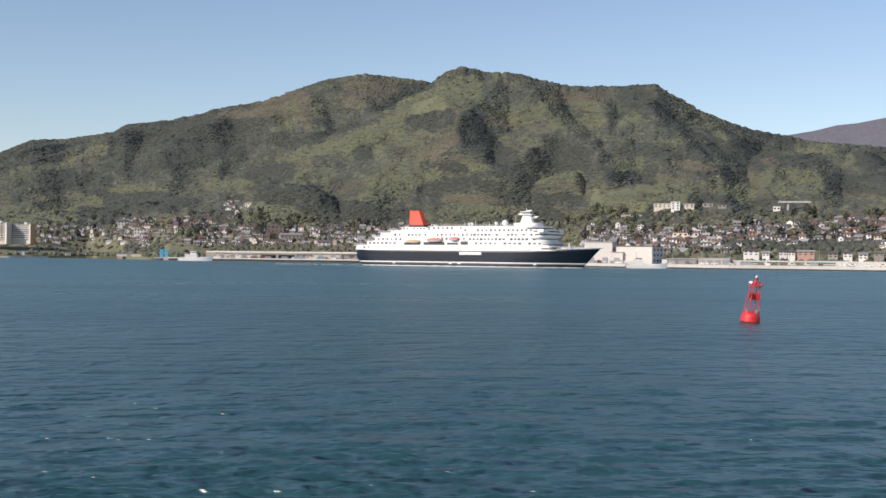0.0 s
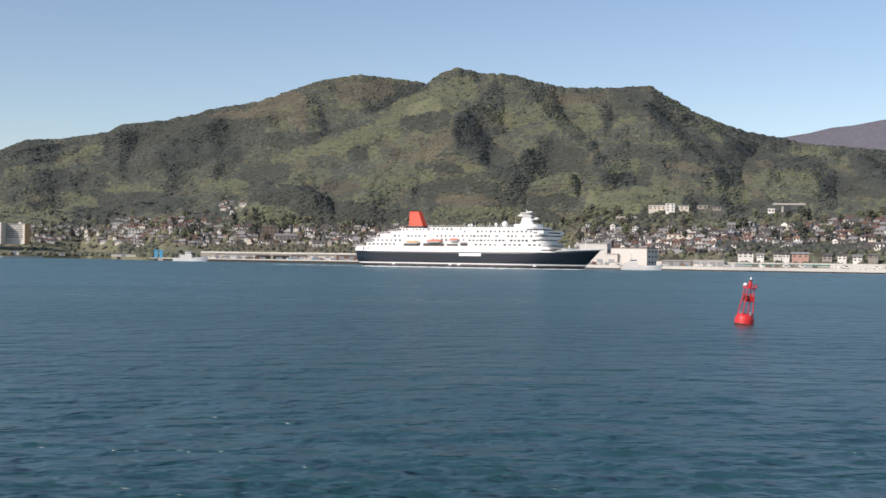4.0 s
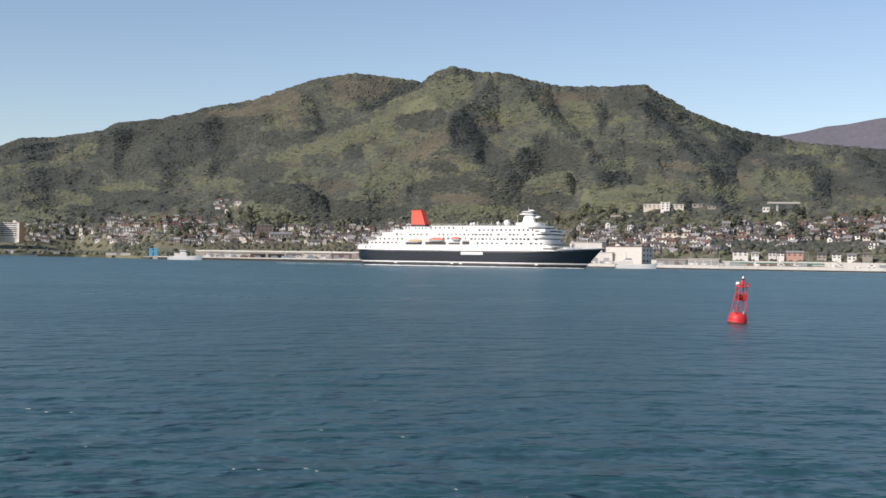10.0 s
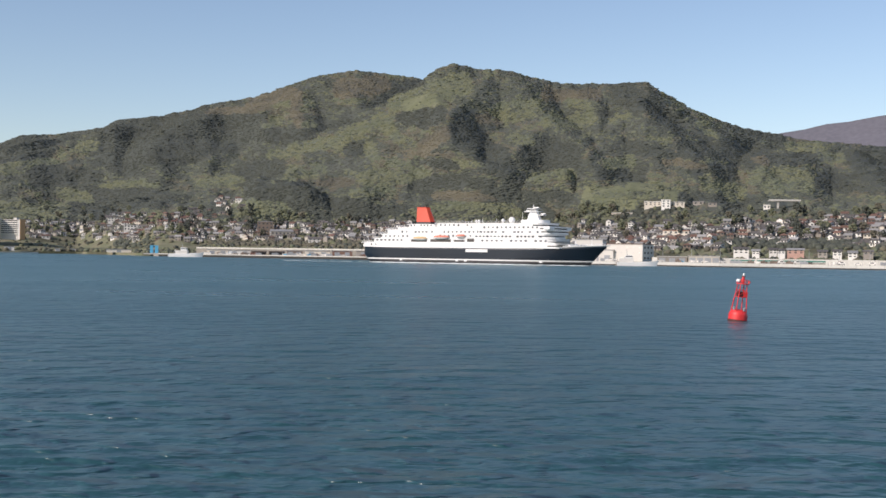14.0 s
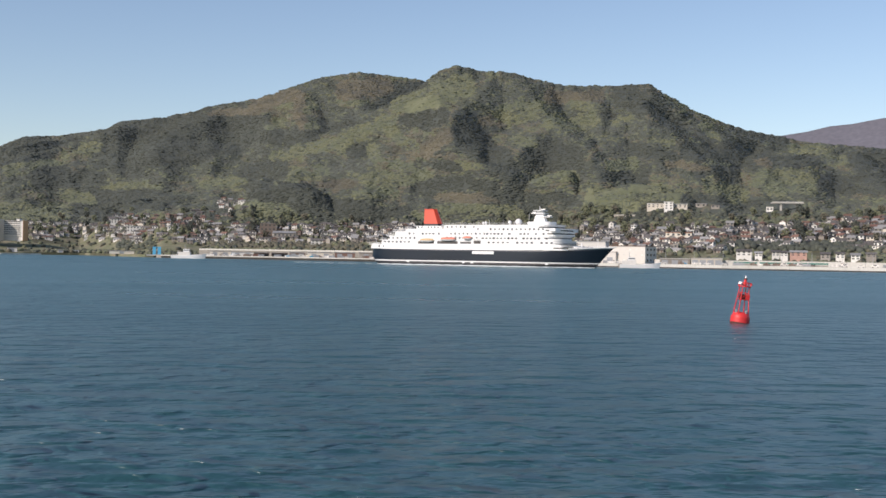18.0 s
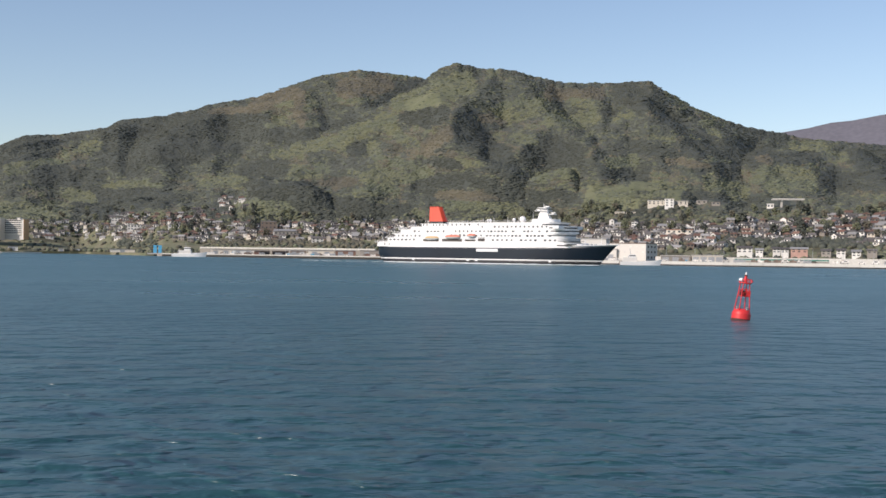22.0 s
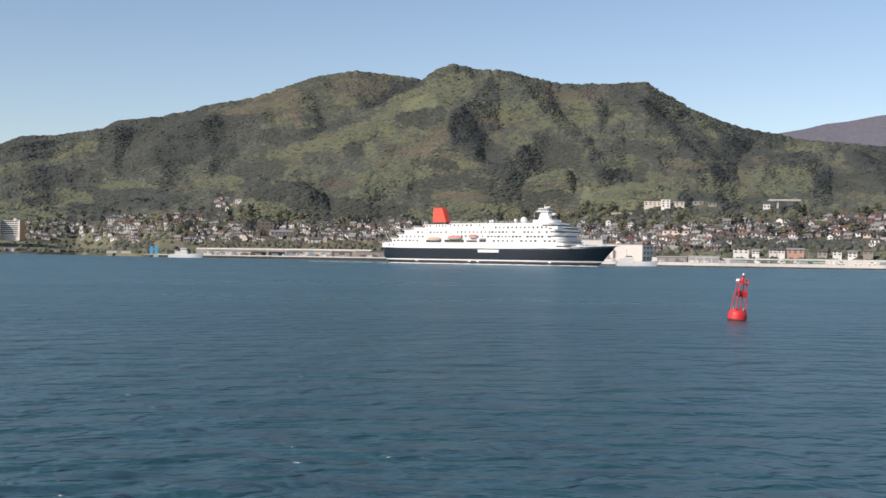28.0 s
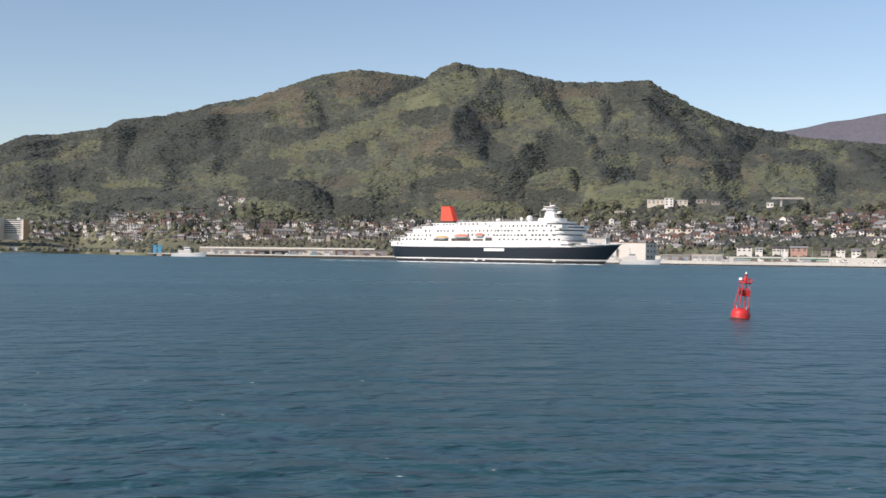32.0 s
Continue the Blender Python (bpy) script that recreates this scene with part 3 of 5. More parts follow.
# clearings kept open before buildings on the slope: bearings and rises
CLEARINGS = ((9.45, 11.4, 0.0385, 0.046), (11.6, 12.9, 0.039, 0.046), (14.8, 16.55, 0.0360, 0.047), (7.8, 9.05, 0.030, 0.0360), (16.0, 17.8, 0.024, 0.032),
             (-8.7, -6.7, 0.010, 0.020))


def build_woods(count=70000):
    rng = np.random.RandomState(11)
    az = np.linspace(-23.5, 23.5, 900)
    steps = np.linspace(0, 1, 500)
    rs = shore_at(az)
    R = rs[None] + 300 + steps[:, None] ** 1.2 * (4650 - rs[None] - 300)
    A = np.repeat(az[None], 500, 0)
    Z = height(A, R)
    rise = (Z - EYE_HEIGHT) / R
    top = np.maximum.accumulate(rise, 0)
    seen = np.diff(top, axis=0)
    seen = np.concatenate([seen, seen[-1:] * 0], 0)
    seen[:-1] += 0.0003 * (rise[1:] > top[1:] - 0.003)
    w = seen.ravel() / seen.sum()
    pick = rng.choice(len(w), count, p=w)
    ga, gr = A.ravel()[pick], R.ravel()[pick]
    ga = ga + (rng.rand(count) - 0.5) * 0.06
    gr = gr + (rng.rand(count) - 0.5) * 12
    gz = height(ga, gr)
    open_ground = np.zeros(count, bool)
    for a0, a1, e0, e1 in CLEARINGS:
        up = (gz - EYE_HEIGHT) / gr
        open_ground |= (ga > a0) & (ga < a1) & (up > e0) & (up < e1)
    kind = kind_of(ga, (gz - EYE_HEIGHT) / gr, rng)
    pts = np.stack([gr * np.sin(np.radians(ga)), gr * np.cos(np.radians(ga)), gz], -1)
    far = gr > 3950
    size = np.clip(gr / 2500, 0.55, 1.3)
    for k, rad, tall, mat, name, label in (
            (0, 3.2, 0.26, "conifer", "conifer_woods", "dark green conifer woods on the slopes, in the west also standing in for cloud shadow"),
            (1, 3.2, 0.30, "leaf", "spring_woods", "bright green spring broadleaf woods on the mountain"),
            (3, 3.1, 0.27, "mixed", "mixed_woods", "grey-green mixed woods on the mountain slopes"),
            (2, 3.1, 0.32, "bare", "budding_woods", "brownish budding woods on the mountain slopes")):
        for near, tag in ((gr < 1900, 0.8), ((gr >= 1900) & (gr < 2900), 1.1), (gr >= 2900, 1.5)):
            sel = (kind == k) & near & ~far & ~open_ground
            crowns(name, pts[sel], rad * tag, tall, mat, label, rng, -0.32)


build_woods()




# ---- the town ----
def turned(az, r, z, turn=0.0):
    """A pose on the ground whose -y side faces the harbour."""
    a = radians(az)
    return pose(r * math.sin(a), r * math.cos(a), z, 0, 0, -az + turn)


def gable(w, d, z0, rise, over=0.45, thick=0.22):
    """A pitched roof over w x d, its ridge along x, with thickness and eaves."""
    bm = bmesh.new()
    x, y = w / 2 + over, d / 2 + over
    drop = rise * over / (d / 2)
    prof = [(-y, z0 - drop), (0, z0 + rise), (y, z0 - drop), (y, z0 - drop + thick), (0, z0 + rise + thick * 1.2), (-y, z0 - drop + thick)]
    ends = [[bm.verts.new((sx * x, py, pz)) for py, pz in prof] for sx in (-1, 1)]
    bm.faces.new(ends[0])
    bm.faces.new(ends[1][::-1])
    for i in range(6):
        j = (i + 1) % 6
        bm.faces.new((ends[0][i], ends[0][j], ends[1][j], ends[1][i]))
    bmesh.ops.recalc_face_normals(bm, faces=bm.faces)
    return bm


def hipped(w, d, z0, rise, over=0.5):
    """A hipped roof with a short ridge."""
    bm = bmesh.new()
    x, y = w / 2 + over, d / 2 + over
    low = [bm.verts.new(p) for p in ((-x, -y, z0 - 0.15), (x, -y, z0 - 0.15), (x, y, z0 - 0.15), (-x, y, z0 - 0.15))]
    eave = [bm.verts.new(p) for p in ((-x, -y, z0 + 0.1), (x, -y, z0 + 0.1), (x, y, z0 + 0.1), (-x, y, z0 + 0.1))]
    top = [bm.verts.new((-(x - y) * 0.95 - 0.3, 0, z0 + rise)), bm.verts.new(((x - y) * 0.95 + 0.3, 0, z0 + rise))]
    bm.faces.new(low[::-1])
    for i in range(4):
        j = (i + 1) % 4
        bm.faces.new((low[i], low[j], eave[j], eave[i]))
    bm.faces.new((eave[0], eave[1], top[1], top[0]))
    bm.faces.new((eave[1], eave[2], top[1]))
    bm.faces.new((eave[2], eave[3], top[0], top[1]))
    bm.faces.new((eave[3], eave[0], top[0]))
    return bm


def gable_wall(w, d, z0, z1, rise):
    """House walls with pointed gable ends, sunk into the slope."""
    bm = bmesh.new()
    prof = [(-d / 2, z0), (d / 2, z0), (d / 2, z1), (0, z1 + rise), (-d / 2, z1)]
    ends = [[bm.verts.new((sx * w / 2, py, pz)) for py, pz in prof] for sx in (-1, 1)]
    bm.faces.new(ends[0])
    bm.faces.new(ends[1][::-1])
    for i in range(5):
        j = (i + 1) % 5
        bm.faces.new((ends[0][i], ends[0][j], ends[1][j], ends[1][i]))
    bmesh.ops.recalc_face_normals(bm, faces=bm.faces)
    return bm


PANES = {}


def window_on(house, x, y, z, w=1.5, h=1.15, mat="pane", name="window"):
    key = (w, h, mat)
    if key not in PANES:
        PANES[key] = mesh_of(box(-w / 2, w / 2, -0.06, 0.06, -h / 2, h / 2), "window", mat)
    ob = part(name, PANES[key], None, house)
    ob.location = (x, y, z)
    return ob


def make_house(w, d, storeys, roof, wall_mat, roof_mat, wing, label):
    """A family house; -y is its front."""
    house = thing("house", label, "house", group="town houses")
    w, d = w * 0.68, d * 0.68
    top = 2.4 * storeys
    rise = d * 0.30
    if roof == "gable":
        part("wall", gable_wall(w, d, -3.5, top, rise), wall_mat, house)
        part("roof", gable(w, d, top, rise), roof_mat, house)
    else:
        part("wall", box(-w / 2, w / 2, -d / 2, d / 2, -3.5, top), wall_mat, house)
        part("roof", hipped(w, d, top, rise), roof_mat, house)
    n = max(2, int(w / 2.6))
    for s in range(storeys):
        for i in range(n):
            x = (i + 0.5) / n * w - w / 2
            if s == 0 and i == n // 2:
                window_on(house, x, -d / 2 - 0.03, 1.05, 1.0, 2.1, "roof_brown", "door")
            else:
                window_on(house, x, -d / 2 - 0.03, 1.4 + 2.4 * s)
        window_on(house, w / 2 + 0.03, 0.6, 1.4 + 2.4 * s).rotation_euler = (0, 0, math.pi / 2)
    if wing:
        ww, wd = w * 0.45, d * 0.55
        bm = gable_wall(ww, wd, -3.5, 2.6, wd * 0.2)
        bm.transform(Matrix.Translation((-w * 0.38, -d * 0.5, 0)))
        part("porch_wall", bm, wall_mat, house)
        bm = gable(ww, wd, 2.6, wd * 0.2)
        bm.transform(Matrix.Translation((-w * 0.38, -d * 0.5, 0)))
        part("porch_roof", bm, roof_mat, house)
        window_on(house, -w * 0.38, -d * 0.5 - wd / 2 - 0.04, 1.4)
    return house


HOUSES = [make_house(*spec) for spec in (
    (9, 7, 2, "gable", "wall_white", "roof_grey", True, "white two-storey house with a dark grey tiled roof"),
    (9, 7, 2, "hip", "wall_cream", "roof_grey", False, "cream two-storey house with a hipped grey roof"),
    (10.5, 7, 1, "gable", "wall_grey", "roof_grey", True, "low grey house with a dark tiled roof"),
    (9, 7.5, 2, "gable", "wall_white", "roof_brown", False, "white two-storey house with a brown roof"),
    (9.5, 7, 2, "hip", "wall_white", "roof_grey", True, "white house with a hipped dark roof and porch"),
    (9, 7, 1, "hip", "wall_brown", "roof_grey", False, "brown timber house with a dark tiled roof"),
    (9, 7, 2, "gable", "wall_grey", "roof_pale", False, "grey house with a pale metal roof"),
    (8.5, 6.5, 2, "gable", "wall_cream", "roof_red", True, "cream house with a red-brown tiled roof"),
    (11, 7, 1, "gable", "wall_white", "roof_pale", False, "low white building with a pale metal roof"),
    (8, 7, 2, "hip", "wall_brown", "roof_brown", False, "brown two-storey house with a brown roof"))]
USED = [False] * len(HOUSES)


def put_house(k, az, r, z, turn):
    m = turned(az, r, z, turn)
    if USED[k]:
        return copy_thing(HOUSES[k], m)
    USED[k] = True
    HOUSES[k].matrix_basis = m
    return HOUSES[k]


def spread_houses():
    rng = random.Random(21)
    taken, far_rows = [], []
    # bearing and rise of a quarter of the town, how many houses, how many of them red-roofed
    for a0, a1, e0, e1, count, red in ((-18.8, -13.8, 0.008, 0.020, 44, 0.05), (-15.4, -11.4, 0.018, 0.028, 34, 0.35), (-11.6, -4.0, 0.008, 0.022, 84, 0.1),
                                       (-15.6, -10.4, 0.006, 0.018, 16, 0.05), (-10.4, -9.2, 0.034, 0.042, 7, 0.2), (-11.6, -9.8, 0.024, 0.034, 7, 0.3), (-5.6, -0.6, 0.010, 0.024, 44, 0.1),
                                       (6.3, 13.2, 0.006, 0.026, 100, 0.06), (13.0, 20.6, 0.010, 0.028, 118, 0.07), (17.6, 20.8, 0.024, 0.033, 20, 0.3)):
        made = tries = 0
        while made < count * 1.6 and tries < count * 18:
            tries += 1
            az, e = rng.uniform(a0, a1), rng.uniform(e0, e1)
            if any(abs(az - b) < 0.13 and abs(e - g) < 0.0013 for b, g in taken):
                continue
            # a strip of wood divides the eastern quarter
            if 13.0 < az < 19.2 and 0.0080 < e < 0.0140 and rng.random() < 0.9:
                continue
            x, y, z, r = site(az, e)
            if r - shore_at(np.array([az]))[0] < 60:
                continue
            taken.append((az, e))
            k = rng.choice((7, 3, 9)) if rng.random() < red else rng.choice((0, 0, 1, 2, 2, 4, 4, 5, 6, 6, 8, 8, 9, 2))
            turn = rng.choice((0, 0, 90, -90)) * (rng.random() < 0.3) + rng.uniform(-42, 6)
            # the farther upper rows are joined
            if (e > 0.0175 and rng.random() < 0.82) or made > count:
                far_rows.append((k, turned(az, r, z - 1.0, turn)))
            else:
                put_house(k, az, r, z - 1.0, turn)
            made += 1
    join_houses(far_rows)
    return taken


def join_houses(rows):
    """The far upper rows of the town as one mesh."""
    verts, faces, slots, names = [], [], [], []
    for k, m in rows:
        for ob in HOUSES[k].children:
            me = ob.data
            mat = me.materials[0].name
            if mat not in names:
                names.append(mat)
            full = m @ ob.matrix_basis
            start = len(verts)
            verts += [full @ v.co for v in me.vertices]
            faces += [[start + i for i in p.vertices] for p in me.polygons]
            slots += [names.index(mat)] * len(me.polygons)
    me = bpy.data.meshes.new("hillside_houses")
    me.from_pydata(verts, [], faces)
    for mat in names:
        me.materials.append(bpy.data.materials[mat])
    me.polygons.foreach_set("material_index", slots)
    me.update()
    tagged(new("hillside_houses", me), "rows of small far houses on the hillside above the harbour", "houses", kind="stuff")


def big_building(name, az0, az1, base, top, deep, wall_mat, roof_mat, storeys, label, category, roof="flat", turn=0.0, at=None, bays=None):
    """A larger block between two bearings, from the rise of its foot to the rise of its eaves."""
    az = (az0 + az1) / 2
    if at is None:
        x, y, z, r = site(az, base)
    else:
        r, z = at, EYE_HEIGHT + base * at
    w, h = r * radians(az1 - az0), r * (top - base)
    b = thing(name, label, category, turned(az, r, z, turn))
    if roof == "gable":
        rise = h * 0.28
        h -= rise
        part("wall", gable_wall(w, deep, -4, h, rise), wall_mat, b)
        part("roof", gable(w, deep, h, rise, 0.6), roof_mat, b)
    else:
        part("wall", box(-w / 2, w / 2, -deep / 2, deep / 2, -4, h), wall_mat, b)
        part("roof", box(-w / 2 - 0.35, w / 2 + 0.35, -deep / 2 - 0.35, deep / 2 + 0.35, h, h + 0.45), roof_mat, b)
    n = bays or max(2, int(w / 3.4))
    for s in range(storeys):
        for i in range(n):
            window_on(b, (i + 0.5) / n * w - w / 2, -deep / 2 - 0.03, h * (s + 0.55) / storeys, 1.6, min(1.5, h / storeys * 0.5))
    return b


TAKEN = spread_houses()

big_building("school", 9.52, 10.29, 0.0418, 0.0446, 9, "wall_cream", "wall_white", 2, "long cream school wing on the wooded slope", "school")
big_building("school", 10.30, 10.71, 0.0402, 0.0462, 11, "wall_white", "wall_white", 3, "white main block of the hillside school", "school")
big_building("school", 10.72, 11.35, 0.0412, 0.0440, 9, "wall_cream", "wall_white", 2, "cream school wing beside the trees", "school")
big_building("hall", 11.73, 12.21, 0.0427, 0.0450, 8, "wall_grey", "roof_pale", 1, "pale hall among the hillside trees", "hall")
big_building("hall", 12.42, 12.80, 0.0420, 0.0440, 8, "wall_grey", "roof_grey", 1, "grey hall with a dark roof on the slope", "hall")
big_building("water_tank", 14.88, 15.18, 0.0394, 0.0425, 8, "wall_white", "wall_white", 1, "white water tank house on the hillside", "tank")
big_building("hall", 16.17, 17.68, 0.0285, 0.0308, 12, "wall_cream", "roof_pale", 1, "long low cream hall with a pale roof", "hall")
big_building("apartment_tower", 8.79, 9.05, 0.0197, 0.0268, 9, "wall_white", "wall_white", 4, "slim white apartment tower in the town", "apartment building")
big_building("house", 10.03, 10.42, 0.0206, 0.0262, 9, "wall_cream", "roof_pale", 2, "tall cream house with a pale pitched roof", "house", "gable")
big_building("house", 9.67, 9.93, 0.0197, 0.0234, 8, "wall_cream", "roof_brown", 1, "small cream house with a brown roof", "house", "gable")
big_building("terrace", 10.39, 11.57, 0.0157, 0.0215, 9, "wall_cream", "orange_brick", 2, "long cream terrace with an orange-brown roof", "building")
big_building("house", 11.37, 11.67, 0.0185, 0.0236, 8, "wall_white", "wall_white", 2, "white flat-roofed house at the terrace end", "house")
big_building("town_block", -8.53, -7.80, 0.0141, 0.0238, 10, "wall_brown", "roof_pale", 3, "brown town block with a pale flat roof", "building")
big_building("hall", -7.90, -6.85, 0.0127, 0.0178, 14, "wall_grey", "roof_pale", 1, "long grey hall with a pale pitched roof", "hall", "gable")
big_building("town_block", -15.25, -14.46, 0.0217, 0.0250, 9, "wall_white", "roof_grey", 2, "white town block with a dark roof", "building")
big_building("town_block", -14.55, -13.55, 0.0149, 0.0192, 9, "wall_white", "roof_pale", 2, "long white town block above the bank", "building")
big_building("town_block", -12.74, -12.19, 0.0176, 0.0197, 8, "wall_white", "roof_pale", 1, "low white building above the harbour", "building")
big_building("house", -6.17, -5.59, 0.0075, 0.0122, 8, "wall_white", "roof_grey", 2, "white house with a steep dark roof", "house", "gable")

# the row of houses behind the sea wall
for a0, a1, e0, e1, wm, rm, lab in ((13.58, 14.26, 0.0040, 0.0091, "wall_white", "roof_grey", "white two-storey house behind the sea wall"),
                                    (14.41, 14.73, 0.0036, 0.0074, "wall_white", "roof_pale", "small white house behind the sea wall"),
                                    (15.16, 15.50, 0.0042, 0.0086, "wall_white", "roof_grey", "white house with a dark roof by the sea wall"),
                                    (15.53, 15.85, 0.0042, 0.0082, "wall_white", "roof_grey", "white house with a dark roof by the sea wall"),
                                    (15.95, 16.68, 0.0044, 0.0086, "pink_wall", "roof_pale", "faded red house block by the sea wall"),
                                    (17.27, 17.68, 0.0030, 0.0075, "wall_grey", "roof_grey", "pale grey house behind the sea wall"),
                                    (17.92, 18.30, 0.0032, 0.0080, "wall_white", "roof_grey", "white house with a grey roof behind the wall"),
                                    (18.57, 18.95, 0.0020, 0.0072, "wall_white", "roof_pale", "white gabled house behind the sea wall"),
                                    (19.21, 19.63, 0.0046, 0.0078, "wall_grey", "roof_grey", "grey house with a dark roof behind the wall")):
    big_building("house", a0, a1, e0, e1, 7.5, wm, rm, 2, lab, "house", "gable", at=860.0)

for a0, a1, e0, e1, wm, rm, lab in ((-20.0, -19.6, 0.0072, 0.0104, "wall_white", "roof_grey", "white house below the apartment blocks"),
                                    (-19.3, -18.92, 0.0062, 0.0100, "wall_white", "roof_pale", "white house with a pale roof below the apartments"),
                                    (-18.62, -18.35, 0.0086, 0.0110, "wall_cream", "roof_grey", "cream house above the shore meadow"),
                                    (-18.1, -17.75, 0.0078, 0.0106, "wall_white", "roof_brown", "white house above the shore meadow")):
    big_building("house", a0, a1, e0, e1, 8, wm, rm, 2, lab, "house", "gable")


def build_apartments():
    """The long apartment block: balconies on its front, an orange end wall."""
    for a0, a1, base, top, wall, end, lab in ((-21.2, -19.84, 0.0100, 0.0222, "wall_cream", "wall_cream", "cream apartment block with long balconies"),
                                              (-19.79, -18.86, 0.0105, 0.0215, "wall_white", "tan_tile", "white apartment block with a tan tiled end wall")):
        az = (a0 + a1) / 2
        r = 1500.0
        w, h, deep = r * radians(a1 - a0), r * (top - base), 11.0
        b = thing("apartment_block", lab, "apartment building", turned(az, r, EYE_HEIGHT + base * r, -27))
        part("wall", box(-w / 2, w / 2, -deep / 2, deep / 2, -6, h), wall, b)
        part("end_wall", box(w / 2, w / 2 + 0.5, -deep / 2 - 1.6, deep / 2, -6, h + 0.9), end, b, "tiled end wall")
        part("stair_column", box(w / 2 - 1.5, w / 2, -deep / 2 - 1.7, -deep / 2, -6, h + 0.9), "wall_white", b, "white stair column")
        part("roof", box(-w / 2 - 0.3, w / 2, -deep / 2 - 1.7, deep / 2 + 0.3, h, h + 0.5), "wall_white", b)
        part("roof_house", box(w * 0.1, w * 0.25, -3, 3, h + 0.5, h + 2.8), "wall_white", b)
        floors = 7
        for s in range(floors):
            z = h * s / floors
            part("balcony", box(-w / 2, w / 2 - 1.6, -deep / 2 - 1.5, -deep / 2 - 1.35, z + 0.1, z + 1.15), "wall_white" if wall == "wall_white" else "wall_cream", b)
            part("balcony_slab", box(-w / 2, w / 2 - 1.6, -deep / 2 - 1.35, -deep / 2, z - 0.1, z + 0.1), "wall_white", b)
            for i in range(7):
                window_on(b, (i + 0.5) / 7 * (w - 4) - w / 2, -deep / 2 - 0.04, z + 1.45, 2.4, 1.7)


build_apartments()


def build_viaduct():
    """An unfinished road bridge on two piers above the trees."""
    az = 15.79
    x, y, z, r = site(az, 0.0405)
    w, h = r * radians(1.40), r * 0.0060
    b = thing("viaduct", "pale concrete road viaduct on two piers above the trees", "bridge", turned(az, r, z, 8))
    part("deck", box(-w / 2, w / 2, -4, 4, h - 0.9, h), "concrete", b)
    part("parapet", box(-w / 2, w / 2, -4.2, -4.0, h, h + 0.6), "wall_white", b)
    for x in (-w * 0.2, w * 0.43):
        part("pier", box(x - 0.8, x + 0.8, -2.4, 2.4, -14, h - 0.9, 0.1), "concrete", b)


build_viaduct()
b = big_building("retaining_wall", 7.86, 8.98, 0.0335, 0.0352, 3, "wall_cream", "concrete", 0, "tan retaining wall of a hillside road", "wall")


# ---- the harbour front ----
def arc_wall(name, label, az0, az1, back, z0, z1, thick, mat, piece, follow=0.0):
    """A wall along the shore made of concrete panels, each a piece of its own."""
    wall = thing(name, label, "wall", kind="structure")
    r0 = float(shore_at(np.array([az0]))[0]) + back
    n = max(1, int(r0 * radians(az1 - az0) / 9.0))
    rng = random.Random(3)
    for i in range(n):
        a, b = az0 + (az1 - az0) * i / n, az0 + (az1 - az0) * (i + 1) / n
        ra, rb = (float(shore_at(np.array([q]))[0]) + back for q in (a, b))
        pa = Vector((ra * math.sin(radians(a)), ra * math.cos(radians(a)), 0))
        pb = Vector((rb * math.sin(radians(b)), rb * math.cos(radians(b)), 0))
        way = (pb - pa).normalized()
        off = Vector((-way.y, way.x, 0)) * thick
        gap = way * 0.05
        top = z1 + rng.uniform(-0.06, 0.06) + follow * i / n
        out = [pa + gap, pb - gap, pb - gap + off, pa + gap + off]
        part(piece, prism([(p.x, p.y) for p in out], z0, top), mat, wall)
    return wall


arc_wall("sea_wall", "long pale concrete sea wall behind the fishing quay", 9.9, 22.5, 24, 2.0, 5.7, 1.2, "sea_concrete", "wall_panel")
arc_wall("road_wall", "worn retaining wall under the harbour road", -11.3, -3.2, 60, 2.0, 7.6, 1.5, "quay_floor", "wall_panel")
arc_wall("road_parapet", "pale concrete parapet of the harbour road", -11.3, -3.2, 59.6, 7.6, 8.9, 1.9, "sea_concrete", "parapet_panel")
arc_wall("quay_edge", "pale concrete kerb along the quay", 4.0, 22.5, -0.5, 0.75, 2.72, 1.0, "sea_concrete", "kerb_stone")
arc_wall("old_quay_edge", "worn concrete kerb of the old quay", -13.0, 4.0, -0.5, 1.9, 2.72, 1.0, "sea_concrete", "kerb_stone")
# dark foot of the quays: tide weed, with the waterline's shadow in its colour
arc_wall("tide_band", "dark foot of the quay wall, weed and painted shadow line", 4.0, 22.5, -0.7, -1.5, 0.75, 1.0, "weed", "wall_block")
arc_wall("old_tide_band", "dark wall of the old quay, stain and painted shadow line", -13.0, 4.0, -0.7, -1.5, 1.9, 1.0, "weed", "wall_block")
arc_wall("jetty", "low pale concrete jetty on the far shore", -22.0, -18.23, -14, -1.0, 1.5, 7.0, "sea_concrete", "deck_slab")


